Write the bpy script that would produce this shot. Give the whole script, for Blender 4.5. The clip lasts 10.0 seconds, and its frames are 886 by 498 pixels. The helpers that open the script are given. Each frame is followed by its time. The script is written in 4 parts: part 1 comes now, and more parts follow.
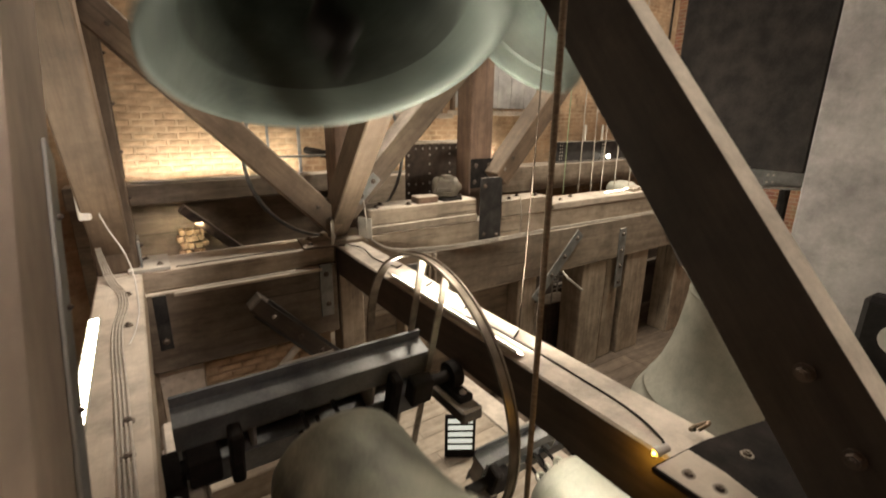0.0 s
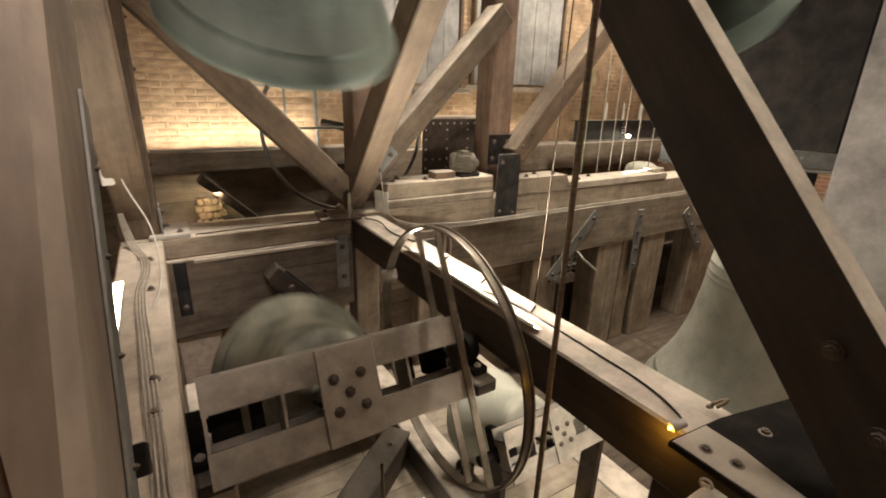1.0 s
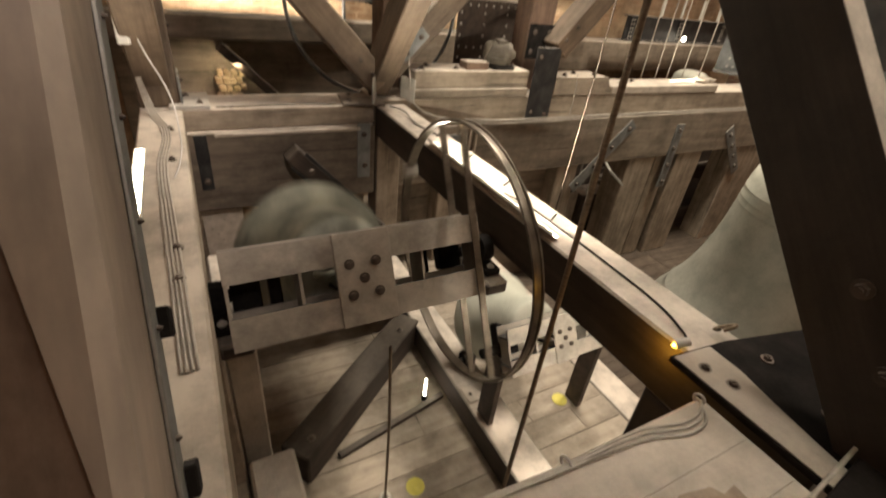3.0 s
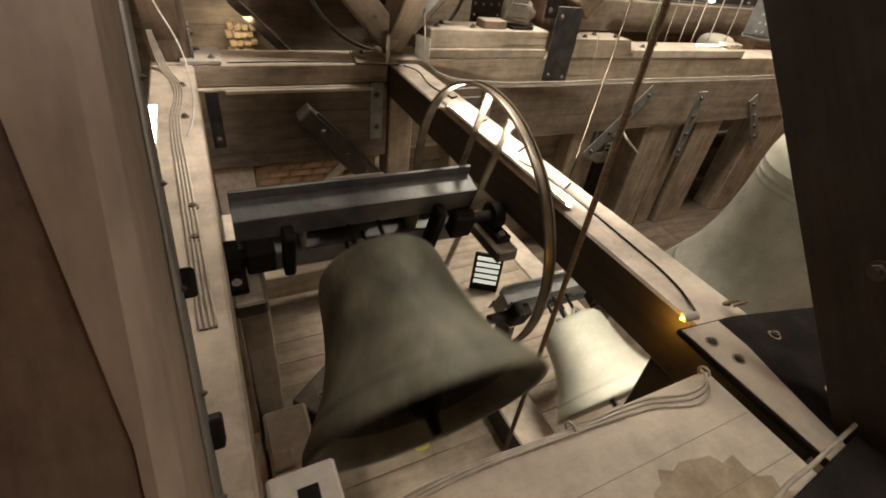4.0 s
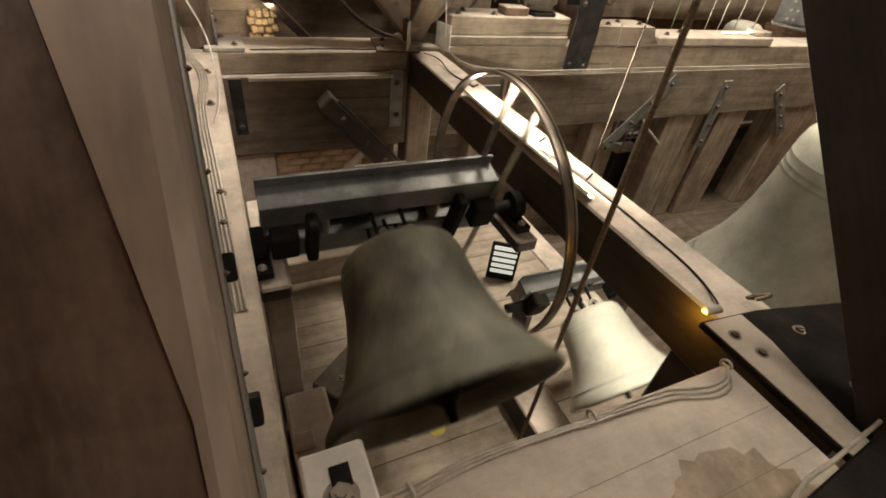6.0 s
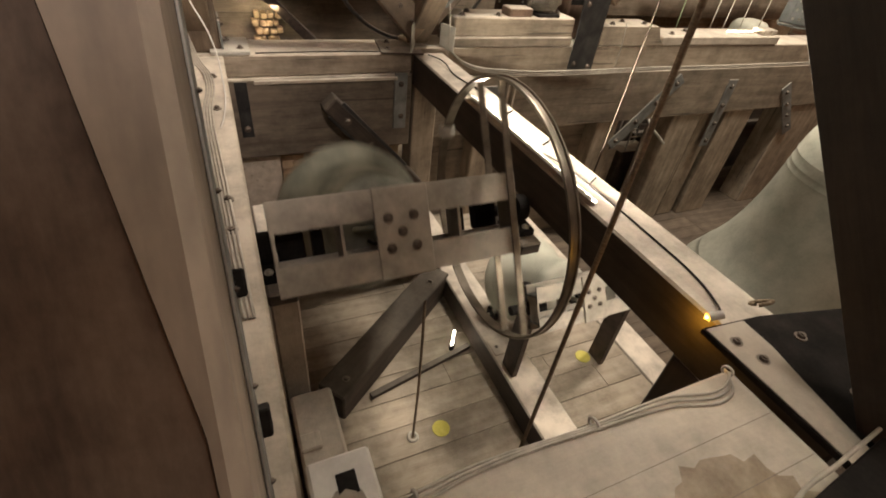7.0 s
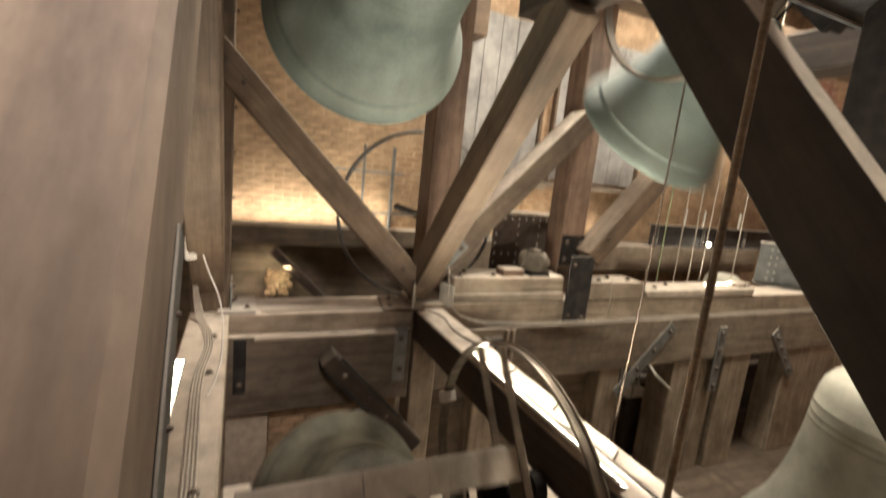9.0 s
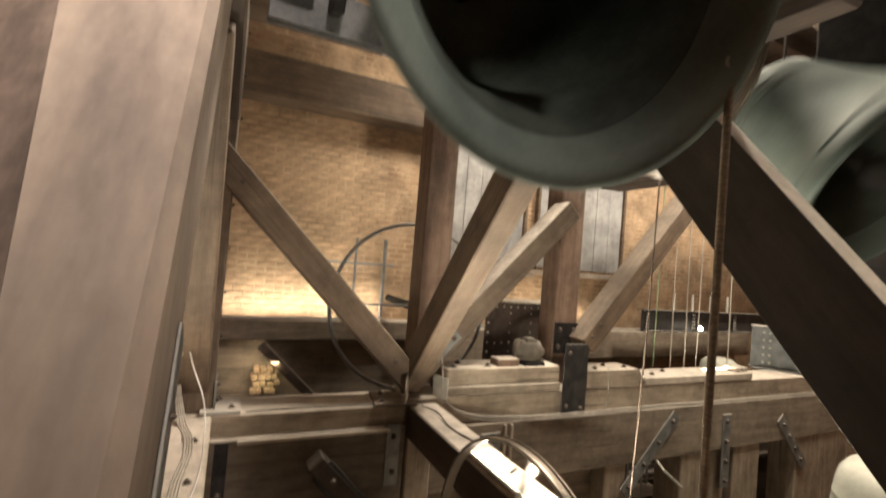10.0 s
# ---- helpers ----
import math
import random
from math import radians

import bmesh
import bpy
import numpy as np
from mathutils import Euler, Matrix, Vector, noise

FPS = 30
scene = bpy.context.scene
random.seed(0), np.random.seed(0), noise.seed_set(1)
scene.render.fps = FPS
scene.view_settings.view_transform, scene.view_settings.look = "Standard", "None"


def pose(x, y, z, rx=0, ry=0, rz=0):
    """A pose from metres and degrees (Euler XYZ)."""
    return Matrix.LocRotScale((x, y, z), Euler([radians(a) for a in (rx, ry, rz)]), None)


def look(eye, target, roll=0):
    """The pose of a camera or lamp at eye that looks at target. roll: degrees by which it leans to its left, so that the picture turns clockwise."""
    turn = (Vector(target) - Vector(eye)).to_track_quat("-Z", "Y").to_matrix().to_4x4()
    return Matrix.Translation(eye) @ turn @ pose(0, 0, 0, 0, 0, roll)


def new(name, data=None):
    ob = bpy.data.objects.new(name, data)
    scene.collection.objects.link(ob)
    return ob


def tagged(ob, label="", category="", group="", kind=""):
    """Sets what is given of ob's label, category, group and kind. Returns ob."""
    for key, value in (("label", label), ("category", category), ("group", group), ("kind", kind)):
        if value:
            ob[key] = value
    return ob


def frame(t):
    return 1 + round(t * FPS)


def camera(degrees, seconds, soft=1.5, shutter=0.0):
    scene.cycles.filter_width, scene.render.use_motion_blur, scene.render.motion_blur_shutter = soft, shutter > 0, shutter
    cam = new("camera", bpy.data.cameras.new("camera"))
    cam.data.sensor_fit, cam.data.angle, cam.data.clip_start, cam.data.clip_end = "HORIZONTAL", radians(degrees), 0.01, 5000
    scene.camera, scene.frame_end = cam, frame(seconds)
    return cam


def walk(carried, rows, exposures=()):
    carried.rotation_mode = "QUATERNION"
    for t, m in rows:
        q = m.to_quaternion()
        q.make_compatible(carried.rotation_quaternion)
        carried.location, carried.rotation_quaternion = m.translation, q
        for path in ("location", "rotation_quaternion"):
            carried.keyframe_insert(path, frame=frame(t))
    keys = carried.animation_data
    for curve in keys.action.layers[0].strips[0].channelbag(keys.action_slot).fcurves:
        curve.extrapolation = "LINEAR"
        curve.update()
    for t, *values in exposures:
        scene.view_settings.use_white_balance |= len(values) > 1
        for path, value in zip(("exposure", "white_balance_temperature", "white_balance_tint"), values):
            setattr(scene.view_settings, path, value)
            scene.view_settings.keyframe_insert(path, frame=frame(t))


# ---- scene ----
cam = camera(88.2, 10.0, soft=1.8, shutter=1.0)
# seconds, eye x y z, turn rx ry rz
PATH = [
    (0.0, 0.103, -0.113, 3.261, 73.82, -0.59, -33.38),
    (0.5, 0.064, -0.103, 3.234, 72.07, -1.21, -32.93),
    (1.0, 0.064, -0.095, 3.222, 71.19, -1.65, -31.54),
    (1.5, 0.064, -0.089, 3.213, 69.97, -2.36, -30.26),
    (2.0, 0.071, -0.075, 3.201, 67.48, -3.55, -29.17),
    (2.5, 0.069, -0.059, 3.198, 63.11, -4.71, -28.20),
    (3.0, 0.071, -0.053, 3.196, 58.28, -5.76, -27.20),
    (4.5, 0.047, -0.040, 3.212, 52.80, -6.61, -24.68),
    (5.0, 0.047, -0.042, 3.211, 52.34, -6.52, -24.12),
    (5.5, 0.013, -0.041, 3.214, 52.15, -6.51, -23.75),
    (7.0, 0.010, -0.033, 3.262, 51.48, -5.91, -23.08),
    (7.5, 0.085, 0.050, 3.331, 53.74, -5.83, -22.78),
    (8.0, 0.061, 0.070, 3.363, 64.51, -5.84, -22.83),
    (8.5, 0.059, 0.115, 3.383, 72.86, -6.02, -23.30),
    (9.0, 0.048, 0.171, 3.362, 80.25, -5.84, -23.61),
    (9.5, 0.032, 0.173, 3.357, 86.83, -5.63, -24.38),
    (10.0, 0.018, 0.162, 3.367, 91.54, -4.68, -25.02),
]
walk(cam, [(r[0], pose(*r[1:])) for r in PATH])

# ---- light ----
world = bpy.data.worlds.new("tower_dusk")
world.use_nodes = True
world.node_tree.nodes["Background"].inputs["Color"].default_value = (1.0, 0.86, 0.7, 1)
world.node_tree.nodes["Background"].inputs["Strength"].default_value = 0.012
scene.world = world
scene.view_settings.exposure = 0.06


def area(name, at, aim, sx, sy, watts, colour=(1.0, 0.78, 0.52), spread=180):
    d = bpy.data.lights.new(name, "AREA")
    d.shape, d.size, d.size_y, d.energy, d.color = "RECTANGLE", sx, sy, watts, colour
    d.spread = radians(spread)
    ob = new(name, d)
    ob.matrix_world = look(at, aim)
    return ob


WARM = (1.0, 0.82, 0.60)
NEUTRAL = (1.0, 0.865, 0.69)
# unseen area lamps for the light from above, without fittings
area("overhead_light", (3.4, 4.0, 7.25), (2.6, 2.8, 0), 1.0, 1.0, 310, NEUTRAL)
area("overhead_light", (6.6, 3.2, 7.25), (6.2, 3.0, 0), 1.0, 1.0, 500, NEUTRAL)
# two added fills for the near beam end and the plank
area("overhead_light", (3.5, 0.4, 7.2), (1.7, 1.1, 2.0), 0.6, 0.6, 20, NEUTRAL, 50)
area("overhead_light", (1.9, -0.2, 7.2), (1.2, 0.0, 2.0), 0.6, 0.6, 6, NEUTRAL, 50)
# added fill behind the eye that brightens the upper left brace
area("brace_fill", (0.2, -1.6, 6.2), (-0.19, 1.5, 4.1), 0.5, 0.5, 14, (1.0, 0.85, 0.74), 42)
area("work_light", (2.45, 3.62, 5.3), (1.8, 2.0, 3.6), 0.28, 0.1, 22, (1.0, 0.93, 0.85))


# ---- materials ----
def nodes_of(name):
    m = bpy.data.materials.new(name)
    m.use_nodes = True
    nt = m.node_tree
    return m, nt, nt.nodes["Principled BSDF"]


def surface(name, a, b, rough=0.7, metal=0.0, scale=6.0, stretch=(1, 1, 1), bump=0.15, fine=60.0, dust=0.0, spec=0.5, dust_colour=(0.62, 0.56, 0.48), local=False, per_piece=0.0, grime=0.4, checks=0.0, dust_full=0.95):
    """Two-scale mottled surface; dust settles on upward faces, paled further for light from above."""
    m, nt, bs = nodes_of(name)
    N, L = nt.nodes.new, nt.links.new
    tc = N("ShaderNodeTexCoord")
    mp = N("ShaderNodeMapping")
    mp.inputs["Scale"].default_value = stretch
    L(tc.outputs["Object"], mp.inputs["Vector"])
    n1 = N("ShaderNodeTexNoise")
    n1.inputs["Scale"].default_value, n1.inputs["Detail"].default_value = scale, 5
    n2 = N("ShaderNodeTexNoise")
    n2.inputs["Scale"].default_value, n2.inputs["Detail"].default_value = fine, 3
    L(mp.outputs["Vector"], n1.inputs["Vector"])
    L(mp.outputs["Vector"], n2.inputs["Vector"])
    mx = N("ShaderNodeMath")
    mx.operation = "MULTIPLY_ADD"
    mx.inputs[1].default_value, mx.inputs[2].default_value = 0.35, -0.17
    L(n2.outputs["Fac"], mx.inputs[0])
    ad = N("ShaderNodeMath")
    ad.operation = "ADD"
    L(n1.outputs["Fac"], ad.inputs[0])
    L(mx.outputs[0], ad.inputs[1])
    rp = N("ShaderNodeValToRGB")
    rp.color_ramp.elements[0].position, rp.color_ramp.elements[1].position = 0.3, 0.72
    rp.color_ramp.elements[0].color, rp.color_ramp.elements[1].color = (*a, 1), (*b, 1)
    L(ad.outputs[0], rp.inputs["Fac"])
    col = rp.outputs["Color"]
    if checks:
        mk = N("ShaderNodeMapping")
        mk.inputs["Scale"].default_value = (26, 0.7, 26)
        L(tc.outputs["Object"], mk.inputs["Vector"])
        nk = N("ShaderNodeTexNoise")
        nk.inputs["Scale"].default_value, nk.inputs["Detail"].default_value = 1.0, 4
        L(mk.outputs["Vector"], nk.inputs["Vector"])
        rk = N("ShaderNodeMapRange")
        rk.inputs["From Min"].default_value, rk.inputs["From Max"].default_value = 0.31, 0.36
        rk.inputs["To Min"].default_value = 1 - checks
        L(nk.outputs["Fac"], rk.inputs["Value"])
        vk = N("ShaderNodeVectorMath")
        vk.operation = "SCALE"
        L(col, vk.inputs[0])
        L(rk.outputs["Result"], vk.inputs["Scale"])
        col = vk.outputs["Vector"]
    if per_piece:
        oi = N("ShaderNodeObjectInfo")
        hs = N("ShaderNodeHueSaturation")
        mr = N("ShaderNodeMapRange")
        mr.inputs["To Min"].default_value, mr.inputs["To Max"].default_value = 1 - per_piece, 1 + per_piece
        L(oi.outputs["Random"], mr.inputs["Value"])
        L(mr.outputs["Result"], hs.inputs["Value"])
        L(col, hs.inputs["Color"])
        col = hs.outputs["Color"]
    if dust:
        ge = N("ShaderNodeNewGeometry")
        sp = N("ShaderNodeSeparateXYZ")
        L(tc.outputs["Normal"] if local else ge.outputs["Normal"], sp.inputs["Vector"])
        mr = N("ShaderNodeMapRange")
        mr.inputs["From Min"].default_value, mr.inputs["From Max"].default_value, mr.inputs["To Max"].default_value = 0.35, dust_full, dust
        L(sp.outputs["Z"], mr.inputs["Value"])
        nd = N("ShaderNodeTexNoise")
        nd.inputs["Scale"].default_value, nd.inputs["Detail"].default_value = 7, 6
        L(tc.outputs["Object"], nd.inputs["Vector"])
        r2 = N("ShaderNodeMapRange")
        r2.inputs["From Min"].default_value, r2.inputs["From Max"].default_value, r2.inputs["To Min"].default_value = 0.25, 0.6, 0.72
        L(nd.outputs["Fac"], r2.inputs["Value"])
        mu = N("ShaderNodeMath")
        mu.operation = "MULTIPLY"
        L(mr.outputs["Result"], mu.inputs[0])
        L(r2.outputs["Result"], mu.inputs[1])
        mc = N("ShaderNodeMix")
        mc.data_type = "RGBA"
        mc.inputs["B"].default_value = (*dust_colour, 1)
        L(mu.outputs[0], mc.inputs["Factor"])
        L(col, mc.inputs["A"])
        col = mc.outputs["Result"]
        rr = N("ShaderNodeMapRange")
        rr.inputs["To Min"].default_value, rr.inputs["To Max"].default_value = rough, 0.92
        L(mu.outputs[0], rr.inputs["Value"])
        L(rr.outputs["Result"], bs.inputs["Roughness"])
        if metal:
            rm = N("ShaderNodeMapRange")
            rm.inputs["To Min"].default_value, rm.inputs["To Max"].default_value = metal, 0.0
            L(mu.outputs[0], rm.inputs["Value"])
            L(rm.outputs["Result"], bs.inputs["Metallic"])
    else:
        bs.inputs["Roughness"].default_value = rough
        bs.inputs["Metallic"].default_value = metal
    if grime:
        ng = N("ShaderNodeTexNoise")
        ng.inputs["Scale"].default_value, ng.inputs["Detail"].default_value, ng.inputs["Roughness"].default_value = 2.1, 9, 0.72
        L(tc.outputs["Object"], ng.inputs["Vector"])
        rg = N("ShaderNodeMapRange")
        rg.inputs["From Min"].default_value, rg.inputs["From Max"].default_value = 0.36, 0.58
        rg.inputs["To Min"].default_value, rg.inputs["To Max"].default_value = 1 - grime, 1 + 0.25 * grime
        L(ng.outputs["Fac"], rg.inputs["Value"])
        vg = N("ShaderNodeVectorMath")
        vg.operation = "SCALE"
        L(col, vg.inputs[0])
        L(rg.outputs["Result"], vg.inputs["Scale"])
        col = vg.outputs["Vector"]
    bs.inputs["Specular IOR Level"].default_value = spec
    L(col, bs.inputs["Base Color"])
    bp = N("ShaderNodeBump")
    bp.inputs["Strength"].default_value, bp.inputs["Distance"].default_value = bump, 0.01
    L(ad.outputs[0], bp.inputs["Height"])
    L(bp.outputs["Normal"], bs.inputs["Normal"])
    return m


def glow(name, colour, strength):
    m, nt, bs = nodes_of(name)
    bs.inputs["Base Color"].default_value = (*colour, 1)
    bs.inputs["Emission Color"].default_value = (*colour, 1)
    bs.inputs["Emission Strength"].default_value = strength
    return m


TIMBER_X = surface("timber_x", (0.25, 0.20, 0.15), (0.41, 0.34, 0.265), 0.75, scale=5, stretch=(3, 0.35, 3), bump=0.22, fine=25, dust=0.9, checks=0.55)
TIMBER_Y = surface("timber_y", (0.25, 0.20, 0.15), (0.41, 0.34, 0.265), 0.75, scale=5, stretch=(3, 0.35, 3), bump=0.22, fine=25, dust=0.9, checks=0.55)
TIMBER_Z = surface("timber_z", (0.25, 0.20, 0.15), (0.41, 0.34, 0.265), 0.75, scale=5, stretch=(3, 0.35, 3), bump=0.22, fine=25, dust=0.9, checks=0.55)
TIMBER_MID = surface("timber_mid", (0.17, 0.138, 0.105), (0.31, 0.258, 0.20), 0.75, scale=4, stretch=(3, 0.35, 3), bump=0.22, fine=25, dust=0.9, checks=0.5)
# darker copy of the timber: shade on the panel beam put into its colour
TIMBER_SHADED = surface("timber_shaded", (0.11, 0.087, 0.066), (0.215, 0.175, 0.135), 0.75, scale=4, stretch=(3, 0.35, 3), bump=0.22, fine=25, dust=0.9, checks=0.5)
BROWN_X = surface("brown_oak_x", (0.085, 0.056, 0.036), (0.165, 0.115, 0.076), 0.7, scale=5, stretch=(3, 0.25, 3), bump=0.22, fine=25, dust=0.35, checks=0.4)
BROWN_Y = surface("brown_oak_y", (0.085, 0.060, 0.040), (0.17, 0.125, 0.086), 0.7, scale=5, stretch=(3, 0.25, 3), bump=0.22, fine=25, dust=0.35, checks=0.4)
RED_Z = surface("red_oak_z", (0.105, 0.065, 0.045), (0.19, 0.125, 0.088), 0.7, scale=5, stretch=(3, 0.25, 3), bump=0.22, fine=25, dust=0.8)
# dark oaks: dust colour raised so that tops also look lit from above
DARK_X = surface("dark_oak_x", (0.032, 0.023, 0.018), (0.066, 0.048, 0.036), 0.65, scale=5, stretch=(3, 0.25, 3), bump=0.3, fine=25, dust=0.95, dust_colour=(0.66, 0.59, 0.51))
DUSTY_BRACE = surface("dusty_brace_oak", (0.09, 0.066, 0.048), (0.17, 0.13, 0.095), 0.7, scale=5, stretch=(3, 0.3, 3), bump=0.25, fine=25, dust=0.95, dust_colour=(0.68, 0.62, 0.54), dust_full=0.62, checks=0.5)
DARK_Y = surface("dark_oak_y", (0.032, 0.023, 0.018), (0.066, 0.048, 0.036), 0.65, scale=5, stretch=(3, 0.25, 3), bump=0.3, fine=25, dust=0.95, dust_colour=(0.66, 0.59, 0.51))
PALE_WOOD = surface("pale_wood", (0.42, 0.36, 0.29), (0.58, 0.51, 0.43), 0.8, scale=4, stretch=(3, 0.4, 3), bump=0.2, fine=40, dust=0.6, dust_colour=(0.60, 0.55, 0.48), grime=0.3, checks=0.4)
POST_PAINT = surface("painted_post", (0.24, 0.20, 0.175), (0.50, 0.415, 0.34), 0.6, scale=2.4, stretch=(2.6, 0.6, 1.6), bump=0.15, fine=14, grime=0.14)
DARK_SIDE = surface("brace_dark_wood", (0.12, 0.094, 0.082), (0.36, 0.285, 0.235), 0.75, scale=2.6, stretch=(2.2, 0.7, 2.0), bump=0.25, fine=22)
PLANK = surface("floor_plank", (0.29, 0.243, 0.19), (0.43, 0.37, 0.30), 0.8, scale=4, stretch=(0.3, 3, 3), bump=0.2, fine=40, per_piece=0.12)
# strong dust on the sloping top also stands for brighter light there
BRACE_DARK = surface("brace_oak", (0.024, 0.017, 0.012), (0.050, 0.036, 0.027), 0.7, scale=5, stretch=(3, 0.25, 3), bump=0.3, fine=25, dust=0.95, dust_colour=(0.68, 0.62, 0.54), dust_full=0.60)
# planks of the deeper floor, browner and darker than PLANK
PIT_PLANK = surface("pit_floor_plank", (0.075, 0.055, 0.040), (0.15, 0.115, 0.085), 0.8, scale=4, stretch=(0.3, 3, 3), bump=0.25, fine=40, per_piece=0.2)
STEEL = surface("painted_steel", (0.16, 0.17, 0.17), (0.27, 0.28, 0.28), 0.45, metal=0.3, scale=8, bump=0.1, fine=80, dust=0.8, grime=0.2)
PALE_STEEL = surface("pale_steel", (0.42, 0.41, 0.37), (0.55, 0.53, 0.48), 0.55, metal=0.1, scale=7, bump=0.08, fine=70, dust=0.4, grime=0.2)
HEAD_STEEL = surface("headstock_steel", (0.09, 0.095, 0.10), (0.20, 0.205, 0.205), 0.5, metal=0.3, scale=5, bump=0.1, fine=60, dust=0.85, local=True)
HEAD_PLATE = surface("headstock_plate", (0.30, 0.28, 0.24), (0.46, 0.43, 0.38), 0.6, metal=0.1, scale=6, bump=0.1, fine=60, dust=0.6, local=True)
DARK_STEEL = surface("dark_steel", (0.010, 0.009, 0.0085), (0.026, 0.022, 0.020), 0.75, spec=0.12, scale=9, bump=0.1, fine=80)
WHEEL_STEEL = surface("wheel_steel", (0.15, 0.125, 0.10), (0.30, 0.26, 0.21), 0.38, metal=0.75, scale=9, bump=0.08, fine=80)
RUST = surface("rusted_steel", (0.06, 0.045, 0.038), (0.12, 0.09, 0.07), 0.7, metal=0.3, scale=12, bump=0.3, fine=90, dust=0.4)
BRONZE = surface("bell_bronze", (0.12, 0.125, 0.105), (0.25, 0.25, 0.20), 0.58, metal=0.35, scale=4, bump=0.06, fine=60, dust=0.5, local=True, dust_colour=(0.42, 0.43, 0.37))
# inside of all bells: shade in the hollow put into a darker bronze
BRONZE_SHADED = surface("bell_bronze_inside", (0.035, 0.045, 0.04), (0.08, 0.10, 0.085), 0.6, metal=0.3, scale=6, bump=0.1, fine=60)
BRONZE_GREEN = surface("bell_bronze_green", (0.086, 0.115, 0.103), (0.152, 0.188, 0.168), 0.68, metal=0.25, scale=4, bump=0.08, fine=60, dust=0.4, local=True, dust_colour=(0.42, 0.43, 0.37), grime=0.2)
BRONZE_PALE = surface("bell_bronze_dusty", (0.42, 0.44, 0.375), (0.57, 0.575, 0.50), 0.7, metal=0.15, scale=3, bump=0.06, fine=50, dust=0.5, local=True, dust_colour=(0.55, 0.52, 0.45), grime=0.2)
BRICK = surface("brick", (0.36, 0.235, 0.14), (0.56, 0.41, 0.27), 0.85, scale=3, bump=0.5, fine=50, per_piece=0.15, grime=0.42)
MORTAR = surface("mortar", (0.40, 0.285, 0.18), (0.55, 0.42, 0.285), 0.9, scale=5, bump=0.5, fine=90, grime=0.42)
GREY_BOARD = surface("grey_board", (0.17, 0.162, 0.16), (0.25, 0.235, 0.23), 0.85, scale=2.5, bump=0.1, fine=40)
PLASTER = surface("plaster", (0.55, 0.53, 0.50), (0.66, 0.63, 0.60), 0.85, scale=2.5, bump=0.1, fine=40, grime=0.2)
ROPE = surface("hemp_rope", (0.15, 0.11, 0.075), (0.28, 0.22, 0.15), 0.85, scale=30, stretch=(1, 1, 4), bump=0.5, fine=120, grime=0.2)
DARK_ROPE = surface("old_dark_rope", (0.06, 0.047, 0.035), (0.12, 0.095, 0.07), 0.9, scale=30, stretch=(1, 1, 4), bump=0.5, fine=120)
CABLE = surface("grey_cable", (0.40, 0.37, 0.32), (0.52, 0.48, 0.42), 0.6, scale=20, bump=0.05, grime=0.2)
YELLOW = surface("yellow_paint", (0.66, 0.58, 0.09), (0.78, 0.71, 0.16), 0.6, scale=20, bump=0.05, grime=0.2)
STRUT_WOOD = surface("strut_oak", (0.028, 0.019, 0.014), (0.065, 0.046, 0.034), 0.7, scale=5, stretch=(3, 0.25, 3), bump=0.3, fine=25, dust=0.15)
PATCH = surface("worn_patch", (0.33, 0.265, 0.19), (0.48, 0.40, 0.31), 0.85, scale=7, bump=0.2, fine=50)
LED = glow("led_glow", (1.0, 0.90, 0.70), 30)
PANEL_GLOW = glow("panel_glow", (0.85, 0.9, 0.8), 0.6)
AMBER = glow("amber_glow", (1.0, 0.50, 0.06), 20)
MOTOR = surface("motor_paint", (0.07, 0.058, 0.044), (0.14, 0.118, 0.09), 0.6, scale=14, bump=0.2, fine=80, dust=0.1)
PLATE_BLACK = surface("black_plate_steel", (0.022, 0.022, 0.024), (0.06, 0.058, 0.056), 0.5, metal=0.4, scale=7, bump=0.2, fine=70, dust=0.4)
SHUTTER_GREY = surface("shutter_paint", (0.30, 0.30, 0.30), (0.40, 0.395, 0.385), 0.8, scale=3, stretch=(3, 1, 0.4), bump=0.15, fine=40)
YELLOW_TAPE = surface("green_tape", (0.30, 0.42, 0.24), (0.42, 0.54, 0.34), 0.6, scale=10, bump=0.05)
BRICK_REST = surface("brick_courses", (0.34, 0.215, 0.13), (0.55, 0.40, 0.265), 0.85, scale=3, bump=0.5, fine=90, grime=0.42)


